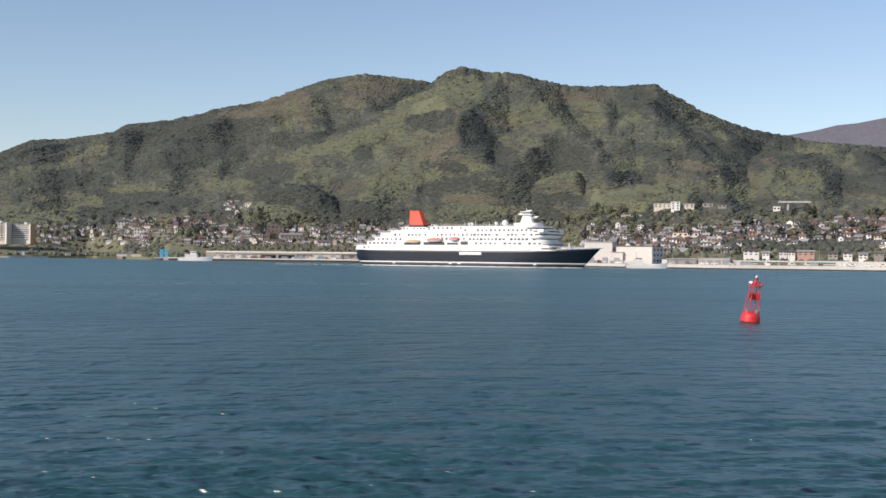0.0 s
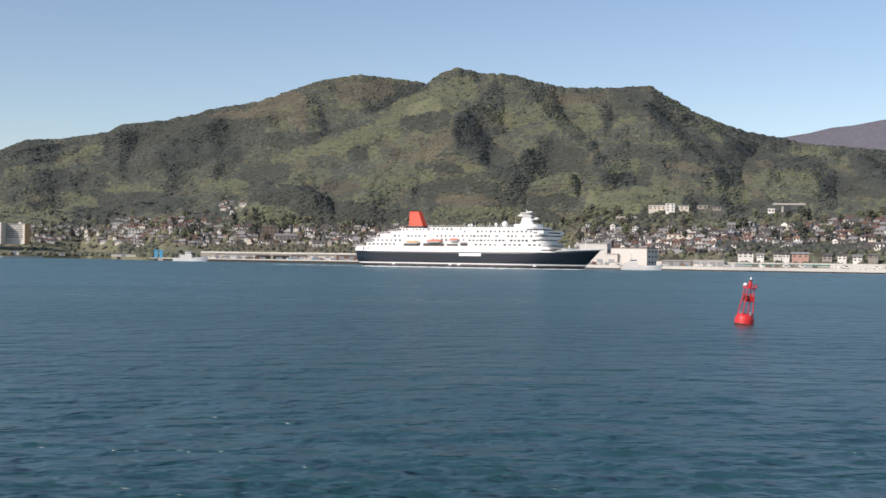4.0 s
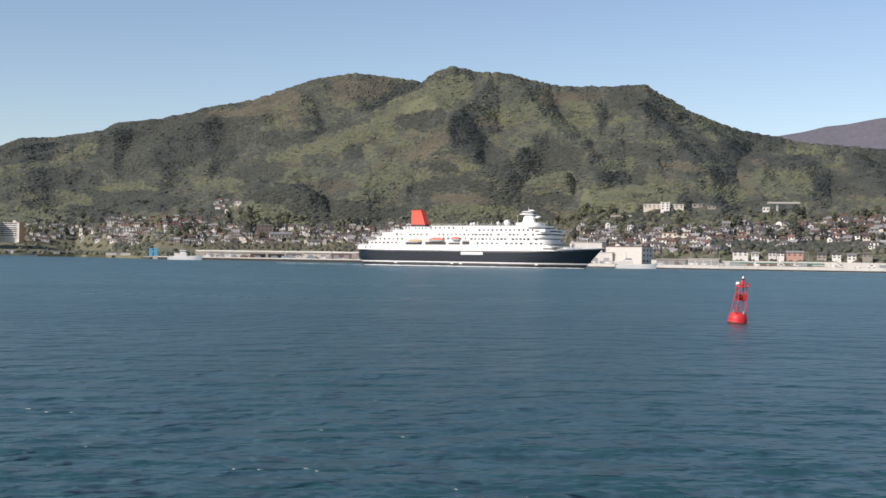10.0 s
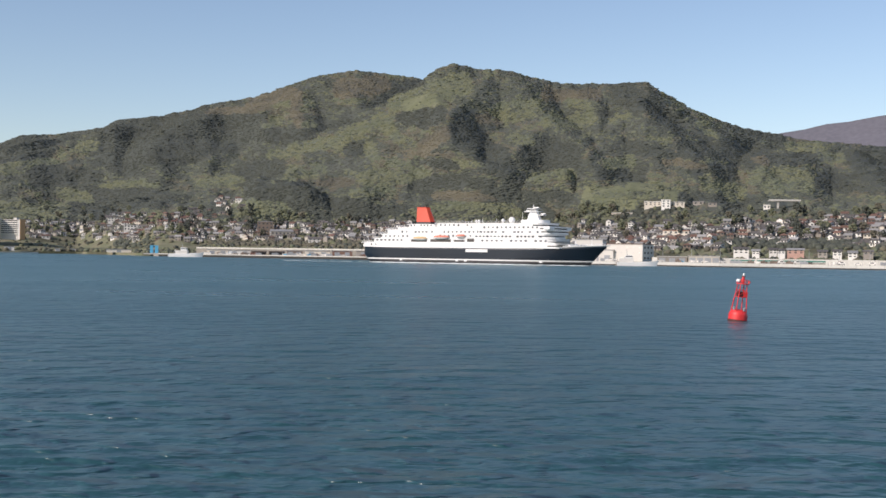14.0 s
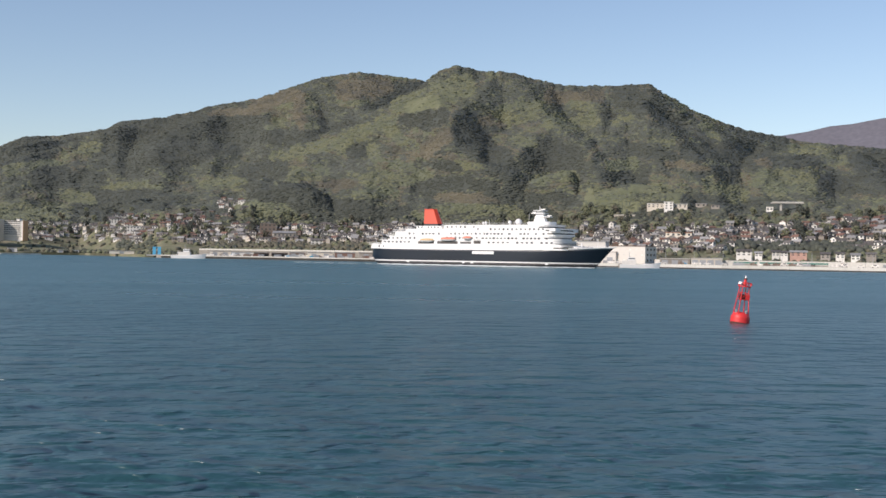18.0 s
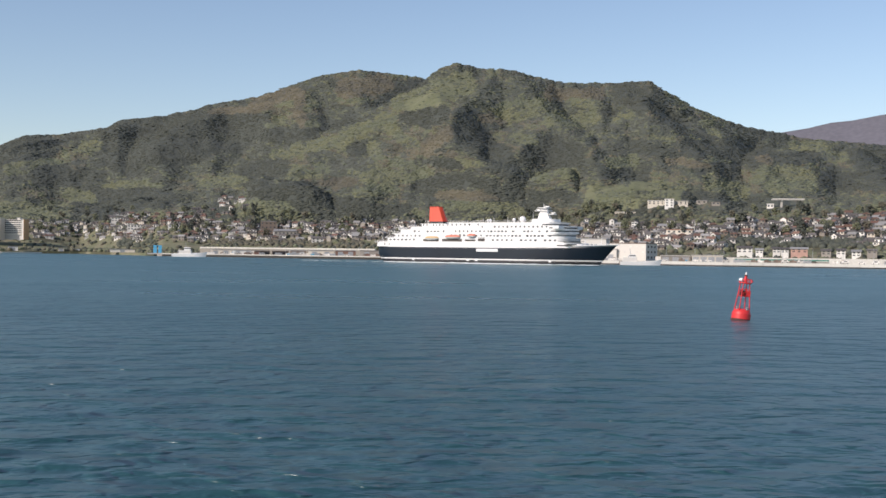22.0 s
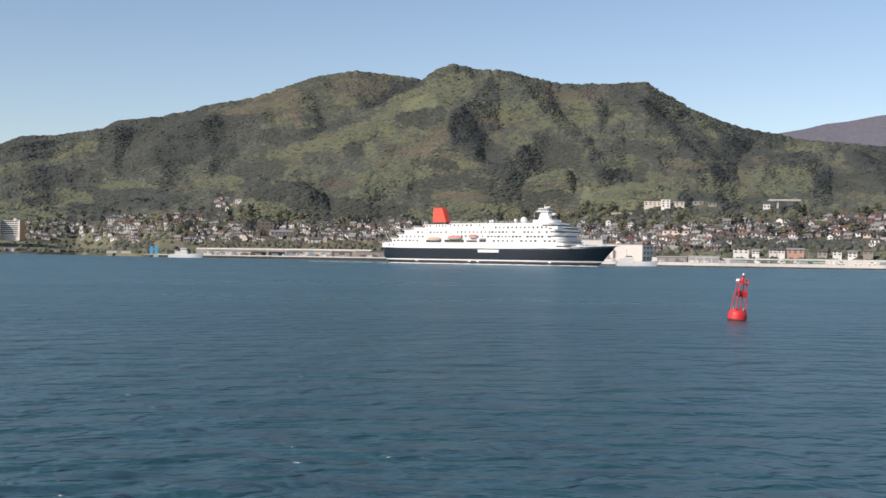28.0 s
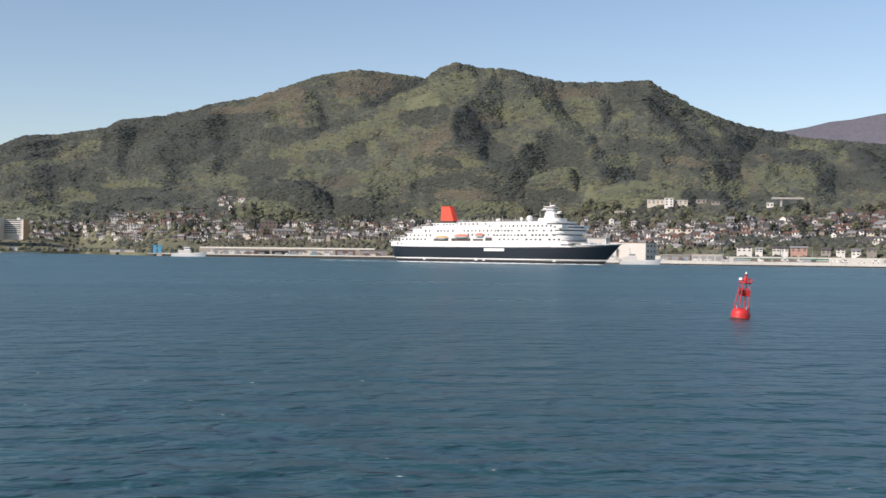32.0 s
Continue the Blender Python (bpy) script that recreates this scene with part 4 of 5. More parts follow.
def warehouse(az0, az1, base_r, high, deep, wall, roof_mat, rows, label, doors=0, turn=0.0):
    az = (az0 + az1) / 2
    w = base_r * radians(az1 - az0)
    b = thing("warehouse", label, "warehouse", turned(az, base_r, 2.6, turn))
    part("wall", box(-w / 2, w / 2, -deep / 2, deep / 2, 0, high), wall, b)
    part("roof", box(-w / 2 - 0.4, w / 2 + 0.4, -deep / 2 - 0.4, deep / 2 + 0.4, high, high + 0.5, 0.08), roof_mat, b)
    for s in range(rows):
        n = int(w / 4.2)
        for i in range(n):
            window_on(b, (i + 0.5) / n * w - w / 2, -deep / 2 - 0.03, high * (s + 0.62) / (rows + 0.2), 1.1, 0.8, "wall_white")
        for i in range(3):
            window_on(b, w / 2 + 0.03, (i - 1) * deep / 3.4, high * (s + 0.62) / (rows + 0.2), 2.6, 1.4).rotation_euler = (0, 0, math.pi / 2)
    for i in range(doors):
        x = (i + 0.5) / doors * w - w / 2
        part("roller_door", box(x - 2.0, x + 2.0, -deep / 2 - 0.08, -deep / 2 + 0.02, 0, min(4.0, high * 0.8)), "steel", b)
    return b


warehouse(8.03, 9.78, 849.0, 11.6, 22, "bright_wall", "roof_brown", 3, "big white harbour warehouse with rows of small windows", 0, -21)
warehouse(7.66, 8.22, 846.0, 7.4, 12, "bright_wall", "roof_pale", 0, "low white annex with a grey roller door", 1, -14)
warehouse(6.45, 7.72, 852.0, 14.4, 20, "bright_wall", "roof_pale", 2, "tall white harbour building beside the warehouse", 2, -8)
warehouse(10.15, 11.5, 800.0, 3.4, 10, "wall_grey", "concrete", 0, "low grey quay shed", 3)
warehouse(11.57, 12.96, 794.0, 3.9, 10, "wall_cream", "concrete", 0, "low cream quay shed with steel doors", 4)
for a0, a1, high, wall, roof_mat, lab in ((-10.81, -9.86, 3.6, "wall_cream", "roof_pale", "pale fish shed on the quay"),
                                          (-9.81, -8.82, 3.2, "wall_white", "roof_pale", "white fish shed on the quay"),
                                          (-8.77, -8.09, 3.0, "wall_brown", "roof_grey", "dark open boat shed on the quay"),
                                          (-7.99, -7.23, 3.0, "wall_brown", "roof_grey", "dark open boat shed on the quay"),
                                          (-7.15, -6.42, 3.6, "wall_brown", "roof_pale", "brown shed with a pale roof on the quay"),
                                          (-6.31, -5.15, 3.8, "wall_cream", "roof_pale", "cream shed with a pale roof on the quay"),
                                          (-5.05, -4.10, 4.0, "roof_brown", "roof_pale", "red-brown shed with a pale roof on the quay"),
                                          (-3.9, -2.6, 4.2, "wall_grey", "roof_grey", "grey shed with a dark roof on the quay")):
    am = (a0 + a1) / 2
    rr = float(shore_at(np.array([am]))[0]) + 22
    shed = warehouse(a0, a1, rr, high * 1.05, 11, wall, roof_mat, 0, lab, 0 if "open" in lab else 2)
    # black panel over the solid wall, painted shade of an open front
    if "open" in lab:
        part("shaded_bay", box(-rr * radians(a1 - a0) * 0.46, rr * radians(a1 - a0) * 0.46, -5.6, -5.4, 0.1, high * 1.05 - 0.6), "black", shed, "black panel standing for the shaded open front")
for a0, a1, high, wall, lab in ((-19.66, -19.25, 4.2, "wall_white", "small white shed on the shore"), (-17.53, -17.29, 2.8, "wall_cream", "small cream hut on the shore"),
                                (-16.87, -16.63, 2.6, "wall_white", "small white hut on the shore"), (-15.3, -14.2, 2.8, "wall_cream", "low cream shed under the bank")):
    am = (a0 + a1) / 2
    warehouse(a0, a1, float(shore_at(np.array([am]))[0]) + 14, high, 8, wall, "roof_pale", 0, lab, 1)


def blue_frame():
    """Two tall blue sheeted frames of a slipway."""
    r = float(shore_at(np.array([-13.2]))[0]) + 6
    b = thing("slipway_frame", "bright blue sheeted frame of a slipway", "frame", turned(-13.2, r, 2.6))
    for x in (-2.1, 2.3):
        part("sheet", box(x - 1.5, x + 1.5, -0.6, 0.6, 0, 6.6, 0.1), "bright_blue", b)
    part("cross_beam", box(-3.6, 3.8, -0.4, 0.4, 6.6, 7.1), "bright_blue", b)
    part("base_slab", box(-9, 6, -4, 4, -1.0, 0.15), "concrete", b)


blue_frame()


def net_rack(az0, az1, label):
    """A long low roof on posts on the fishing quay."""
    az = (az0 + az1) / 2
    r = float(shore_at(np.array([az]))[0]) + 13
    w = r * radians(az1 - az0)
    b = thing("net_rack", label, "canopy", turned(az, r, 2.6), group="net racks on the quay")
    part("canopy", box(-w / 2, w / 2, -1.5, 1.5, 1.35, 2.3), "sea_green", b)
    n = int(w / 4)
    for i in range(n + 1):
        x = -w / 2 + 0.3 + (w - 0.6) * i / n
        part("post", tube((x, -1.3, 0), (x, -1.3, 1.9), 0.09, sides=6), "steel", b)
    part("bench", box(-w / 2, w / 2, -0.6, 0.9, 0.0, 0.9), "wall_grey", b)


net_rack(13.47, 14.52, "green-roofed net rack on the fishing quay")
net_rack(14.62, 15.61, "green-roofed net rack on the fishing quay")
net_rack(15.75, 17.61, "long green-roofed net rack on the fishing quay")


def loft(sections, bm=None):
    """Skin over sections, each a list of points of equal count."""
    bm = bm or bmesh.new()
    rings = [[bm.verts.new(p) for p in s] for s in sections]
    for a, b in zip(rings, rings[1:]):
        for i in range(len(a) - 1):
            bm.faces.new((a[i], a[i + 1], b[i + 1], b[i]))
    bmesh.ops.remove_doubles(bm, verts=bm.verts, dist=0.01)
    bmesh.ops.recalc_face_normals(bm, faces=bm.faces)
    return bm


def vessel(az, r, long, turn, label, house_x=-0.1):
    """A white working vessel moored along the quay; +x is its bow."""
    b = thing("patrol_vessel", label, "boat", turned(az, r, 0, turn))
    beam, top = long * 0.10, long * 0.085
    secs = []
    for i in range(17):
        u = -1 + 2 * i / 16
        w = beam * (1 if u < 0.2 else max(1 - ((u - 0.2) / 0.8) ** 2.2, 0.0))
        sheer = top * (1 + 0.75 * max(u, 0) ** 2)
        x = u * long / 2
        secs.append([(x, -w, sheer), (x - 0.04 * long * max(u, 0), -w * 0.85, 0), (x - 0.06 * long * max(u, 0), 0, -1.2),
                     (x - 0.04 * long * max(u, 0), w * 0.85, 0), (x, w, sheer)])
    bm = loft(secs)
    bmesh.ops.holes_fill(bm, edges=[e for e in bm.edges if e.is_boundary], sides=0)
    part("hull", bm, "white", b, "white painted steel hull")
    hx = house_x * long
    part("deckhouse", box(hx - long * 0.2, hx + long * 0.15, -beam * 0.7, beam * 0.7, top * 0.9, top + long * 0.10, 0.15), "wall_white", b)
    bridge = part("bridge", box(hx - long * 0.05, hx + long * 0.12, -beam * 0.6, beam * 0.6, top + long * 0.10, top + long * 0.18, 0.15), "white", b)
    part("bridge_window", box(hx - long * 0.04, hx + long * 0.122, -beam * 0.61, beam * 0.61, top + long * 0.135, top + long * 0.16), "pane", bridge)
    part("mast", tube((hx, 0, top + long * 0.15), (hx - 0.6, 0, top + long * 0.32), 0.22, 0.1), "steel", b)
    part("yard", box(hx - 0.4, hx - 0.2, -1.6, 1.6, top + long * 0.24, top + long * 0.25), "steel", b)
    part("crane", tube((-long * 0.36, 0, top * 0.9), (-long * 0.3, 0, top + long * 0.14), 0.2), "steel", b)
    return b


vessel(-11.75, 1058, 30, -14, "white patrol vessel moored along the quay")
vessel(9.25, 770, 25.5, 2, "white survey vessel moored by the warehouse", -0.25)


def car_kind(mat, label, van):
    c = thing("van" if van else "car", label, "vehicle", group="cars on the quay")
    h = 1.95 if van else 1.42
    part("body", box(-2.2, 2.2, -0.85, 0.85, 0.32, 1.0 if not van else 1.2, 0.12), mat, c)
    part("cabin", box(-1.7 if van else -1.2, 1.9 if van else 1.0, -0.76, 0.76, 0.9, h, 0.18), mat, c)
    part("side_window", box(-1.1, 0.8, -0.79, 0.79, 1.02, h - 0.18), "pane", c)
    for x in (-1.4, 1.4):
        for y in (-0.82, 0.82):
            part("wheel", tube((x, y - 0.1, 0.32), (x, y + 0.1, 0.32), 0.32, sides=12), "black", c)
    return c


CARS = [car_kind("wall_white", "white car parked on the quay", False), car_kind("wall_grey", "grey car parked on the quay", False),
        car_kind("wall_white", "white van parked on the quay", True), car_kind("bright_blue", "blue car parked on the quay", False)]
rng_c = random.Random(8)
for i, az in enumerate((-10.2, -9.5, -8.9, -7.2, -6.6, -6.1, -5.3, -4.5, 10.3, 11.2, 12.3, 13.1, 15.7, 16.4, 17.9, 18.1, 18.3, 19.0, 19.6)):
    r = float(shore_at(np.array([az]))[0]) + rng_c.uniform(6, 12)
    m = turned(az, r, 2.62, rng_c.choice((0, 180)) + rng_c.uniform(-8, 8))
    if i < len(CARS):
        CARS[i].matrix_basis = m
    else:
        copy_thing(CARS[rng_c.choice((0, 0, 1, 2, 2, 3))], m)


def stack_kind(w, d, h, mat, label):
    """A stack of fish boxes or building material on a pallet."""
    s = thing("crate_stack", label, "crates", group="stacks on the quay")
    part("pallet", box(-w / 2, w / 2, -d / 2, d / 2, 0, 0.15), "wall_brown", s)
    n = max(2, int(w / 1.2))
    rng = random.Random(int(w * 10))
    for i in range(n):
        x = (i + 0.5) / n * w - w / 2
        part("crate", box(x - w / n * 0.46, x + w / n * 0.46, -d / 2 + 0.05, d / 2 - 0.05, 0.15, h * rng.uniform(0.6, 1.0), 0.04), mat, s)
    return s


STACKS = [stack_kind(4.0, 2.0, 2.2, "wall_brown", "stack of brown crates on the quay"), stack_kind(6.0, 2.4, 1.8, "wall_white", "row of white fish boxes on the quay"),
          stack_kind(3.0, 2.0, 2.8, "roof_red", "stack of red-brown crates on the quay"), stack_kind(5.0, 2.4, 2.4, "steel", "stack of grey containers on the quay"),
          stack_kind(3.6, 2.0, 1.6, "bright_blue", "stack of blue crates on the quay")]
rng_s = random.Random(12)
for i in range(66):
    az = rng_s.uniform(-11.0, -2.8) if i % 3 else rng_s.uniform(9.9, 20.5)
    if i > 57:
        az = rng_s.uniform(6.9, 8.2)
    r = float(shore_at(np.array([az]))[0]) + rng_s.uniform(4, 14)
    m = turned(az, r, 2.62, rng_s.uniform(-12, 12))
    if i < len(STACKS):
        STACKS[i].matrix_basis = m
    else:
        copy_thing(STACKS[rng_s.choice((0, 0, 0, 1, 1, 2, 3, 3))], m)


def street_lamps():
    """Lamp posts along the harbour road and the fishing quay."""
    lamp = thing("street_lamp", "grey steel lamp post on the harbour road", "lamp post", group="street lamps")
    part("post", tube((0, 0, 0), (0, 0, 8.5), 0.14, 0.09, 8), "steel", lamp)
    part("arm", tube((0, 0, 8.4), (0, -1.6, 8.9), 0.07, sides=6), "steel", lamp)
    part("head", box(-0.2, 0.2, -2.3, -1.5, 8.82, 9.0, 0.04), "steel", lamp)
    first = True
    for az in [-10.8 + 1.15 * k for k in range(7)] + [10.4 + 1.3 * k for k in range(8)]:
        r = float(shore_at(np.array([az]))[0]) + 20
        m = turned(az, r, 2.6)
        if first:
            lamp.matrix_basis = m
            first = False
        else:
            copy_thing(lamp, m)


street_lamps()


# ---- town trees and shrubs ----
def make_tree(high, wide, mat, label, seed):
    rng = random.Random(seed)
    t = thing("tree", label, "tree", group="town trees")
    bm = tube((0, 0, -1.5), (0, 0, high * 0.55), high * 0.035, high * 0.018, 7)
    for k in range(5):
        a = rng.uniform(0, 6.28)
        tube((0, 0, high * rng.uniform(0.3, 0.5)), (wide * 0.55 * math.cos(a), wide * 0.55 * math.sin(a), high * rng.uniform(0.55, 0.8)), high * 0.014, high * 0.006, 5, bm)
    part("trunk", bm, "bark", t)
    bm = bmesh.new()
    for k in range(34):
        a, u = rng.uniform(0, 6.28), rng.random() ** 0.5
        z = high * rng.uniform(0.38, 0.97)
        fit = math.sin(math.pi * min(max((z / high - 0.25) / 0.8, 0.05), 0.95)) ** 0.6
        made = bmesh.ops.create_icosphere(bm, subdivisions=1, radius=wide * rng.uniform(0.13, 0.24),
                                          matrix=Matrix.Translation((wide * 0.85 * u * fit * math.cos(a), wide * 0.85 * u * fit * math.sin(a), z)))
        for v in made["verts"]:
            v.co += Vector((rng.uniform(-1, 1), rng.uniform(-1, 1), rng.uniform(-1, 1))) * wide * 0.06
    part("crown", bm, mat, t)
    return t


TREES = [make_tree(9, 4.2, "leaf", "spring green broadleaf tree between the houses", 1), make_tree(11, 3.6, "conifer", "dark conifer standing between the houses", 2),
         make_tree(8, 4.4, "bare", "brownish budding tree between the houses", 3), make_tree(12, 5.0, "conifer", "broad dark evergreen tree in the town", 4)]


def spread_trees():
    rng = random.Random(33)
    n = 0
    for a0, a1, e0, e1, count in ((-18.8, -11, 0.010, 0.030, 40), (-12, -3, 0.012, 0.032, 44), (-3, 6.5, 0.016, 0.03, 16), (6.3, 20.6, 0.012, 0.038, 70)):
        for k in range(count):
            az, e = rng.uniform(a0, a1), rng.uniform(e0, e1)
            x, y, z, r = site(az, e)
            m = turned(az, r, z, rng.uniform(0, 360))
            j = rng.choice((0, 0, 1, 2, 3))
            if n < 4:
                TREES[n].matrix_basis = m
            else:
                copy_thing(TREES[j], m)
            n += 1


spread_trees()


def spread_shrubs():
    """Hedges, gardens and the scrub on the shore banks."""
    rng = np.random.RandomState(17)
    n = 5200
    az = rng.uniform(-21, 21, n)
    d = 60 + rng.rand(n) ** 0.8 * 300
    bank = (az < -12.5) & (rng.rand(n) < 0.6)
    d = np.where(bank, 8 + rng.rand(n) * 90, d)
    dark = (az > 12.5) & (rng.rand(n) < 0.35)
    d = np.where(dark, 75 + rng.rand(n) * 55, d)
    keep = layered(az * 1.3 + 3, d / 50, 3) > 0.46
    az, d = az[keep], d[keep]
    r = shore_at(az) + d
    pts = np.stack([r * np.sin(np.radians(az)), r * np.cos(np.radians(az)), height(az, r) - 0.4], -1)
    mixed = rng.rand(len(az))
    for lo, hi, mat, name, lab in ((0, 0.4, "leaf", "spring_shrubs", "light green garden shrubs and bank scrub"), (0.4, 0.75, "conifer", "dark_shrubs", "dark green hedges and shrubs in the town"),
                                   (0.75, 1, "bare", "dry_scrub", "brown dry scrub on the shore banks")):
        sel = (mixed >= lo) & (mixed < hi)
        crowns(name, pts[sel], 2.3, 0.85, mat, lab, rng, 0.45, 0.6)


spread_shrubs()


def grove(name, az0, az1, e0, e1, count, radius, mat, label, seed):
    """A strip of town wood or scrub between two bearings and rises."""
    rng = np.random.RandomState(seed)
    pts = []
    for az, e in zip(rng.uniform(az0, az1, count), rng.uniform(e0, e1, count)):
        x, y, z, r = site(az, e)
        pts.append((x, y, z - 0.3))
    crowns(name, np.array(pts), radius, 0.85, mat, label, rng, 0.3, 0.75)


grove("town_grove", 13.0, 18.6, 0.0085, 0.0132, 250, 3.0, "conifer", "dark green strip of trees between the house rows", 41)
grove("town_grove", 13.4, 20.6, 0.0080, 0.0150, 120, 2.6, "mixed", "grey-green trees between the house rows", 42)
grove("garden_trees", -18.5, -9.0, 0.009, 0.024, 120, 2.7, "leaf", "light green garden trees between the western houses", 44)
grove("garden_trees", -17.0, -9.0, 0.008, 0.022, 90, 2.6, "mixed", "grey-green garden trees between the western houses", 45)
grove("shore_thicket", -14.9, -13.2, 0.0015, 0.0085, 70, 2.6, "mixed", "dark thicket on the bank above the shore", 46)
grove("bank_scrub", -10.9, -3.8, 0.0040, 0.0085, 300, 2.2, "bare", "brown scrub on the bank above the harbour road", 43)


# ---- the cruise ship: x to the bow, -y the side that is seen, z up from the water ----
def hull_ends(z):
    up = min(max(z / 11.0, 0), 1)
    return -76.0 - 7.0 * min(max((z + 1) / 6.0, 0), 1) ** 0.7, 73.0 + 12.8 * up ** 1.2


def half_beam(x, z):
    """Half the hull's breadth at x along the ship and z above the water."""
    up = min(max(z / 11.0, 0), 1)
    stern_end, bow_end = hull_ends(z)
    full = 11.9
    if x > 20:
        t = min((x - 20) / (bow_end - 20), 1)
        full *= max(1 - t ** (1.9 + 1.2 * up), 0) ** (0.95 - 0.2 * up)
    if x < -50:
        t = min((-50 - x) / (-50 - stern_end), 1)
        full *= max(1 - t ** 2.6, 0) ** 0.5 * 0.35 + 0.65 * max(1 - t ** 6, 0)
    return full


def hull_top(x):
    return 9.6 + (1.7 * ((x - 10) / 73) ** 2 if x > 10 else 0) + (0.3 * ((-40 - x) / 43) ** 2 if x < -40 else 0)


def hull_band(low, high, out=0.0, n=72, rows=6):
    """The hull's skin between two heights (functions of x), both sides."""
    sections = []
    for i in range(n + 1):
        s = -1 + 2 * i / n
        base = []
        for j in range(rows + 1):
            f = j / rows
            zmid = low(0) + (high(0) - low(0)) * f
            stern_end, bow_end = hull_ends(zmid)
            mid, half = (bow_end + stern_end) / 2, (bow_end - stern_end) / 2
            x = mid + half * math.sin(s * math.pi / 2)
            z = low(x) + (high(x) - low(x)) * f
            hb = half_beam(x, zmid)
            base.append((x, hb + (out if hb > 0.05 else 0), z))
        sections.append([(x, -y, z) for x, y, z in base] + [(x, y, z) for x, y, z in reversed(base)])
    return loft(sections)


def tier_outline(x0, x1, half, front=0.0, back=0.0, n=8):
    """A deckhouse seen from above, with a rounded front and cut corners at the back."""
    pts = []
    for k in range(n):
        a = math.pi / 2 * k / (n - 1)
        pts.append((x1 - front + front * math.sin(a), -half + half * 0.6 * (1 - math.cos(a))))
    pts += [(x, -y) for x, y in reversed(pts)]
    return pts + [(x0 + back, half), (x0, half - back), (x0, -half + back), (x0 + back, -half)]


def rail(points, high=1.05, gap=2.0):
    """A railing along points: posts and two bars, one mesh."""
    bm = bmesh.new()
    for a, b in zip(points, points[1:]):
        a, b = Vector(a), Vector(b)
        count = max(1, int((b - a).length / gap))
        for k in range(count + 1):
            p = a.lerp(b, k / count)
            tube(p, p + Vector((0, 0, high)), 0.05, sides=4, bm=bm)
        for h in (high, high * 0.5):
            tube(a + Vector((0, 0, h)), b + Vector((0, 0, h)), 0.045, sides=4, bm=bm)
    return bm


def lifeboat_on(ship, x, z, long, material, label, canopy="lifeboat", canopy_label="orange boat canopy"):
    """An enclosed boat under two davits at the ship's side."""
    for side in (-1, 1):
        y = side * 11.9
        secs = []
        for i in range(11):
            u = -1 + 2 * i / 10
            w = 1.5 * max(1 - abs(u) ** 2.6, 0.0) ** 0.6
            keel = -1.15 * max(1 - abs(u) ** 4, 0.05)
            secs.append([(x + u * long / 2, y - w, z), (x + u * long / 2, y - w * 0.7, z + keel * 0.7), (x + u * long / 2, y, z + keel),
                         (x + u * long / 2, y + w * 0.7, z + keel * 0.7), (x + u * long / 2, y + w, z)])
        boat = part("lifeboat", loft(secs), "white" if material == "lifeboat" else material, ship, label, True)
        secs = []
        for i in range(11):
            u = -1 + 2 * i / 10
            w = 1.45 * max(1 - abs(u) ** 3, 0.0) ** 0.6
            h = 1.25 * max(1 - abs(u) ** 3.5, 0.0) ** 0.5
            secs.append([(x + u * long / 2, y - w, z), (x + u * long / 2, y - w * 0.75, z + h * 0.75), (x + u * long / 2, y, z + h),
                         (x + u * long / 2, y + w * 0.75, z + h * 0.75), (x + u * long / 2, y + w, z)])
        part("canopy", loft(secs), canopy, boat, canopy_label, True)
        for dx in (-0.36, 0.36):
            bm = tube((x + dx * long, y - side * 1.9, z - 1.2), (x + dx * long, y - side * 1.2, z + 2.1), 0.16, sides=6)
            tube((x + dx * long, y - side * 1.2, z + 2.1), (x + dx * long, y + side * 0.2, z + 2.3), 0.14, sides=6, bm=bm)
            part("davit", bm, "white", boat, "white steel davit")


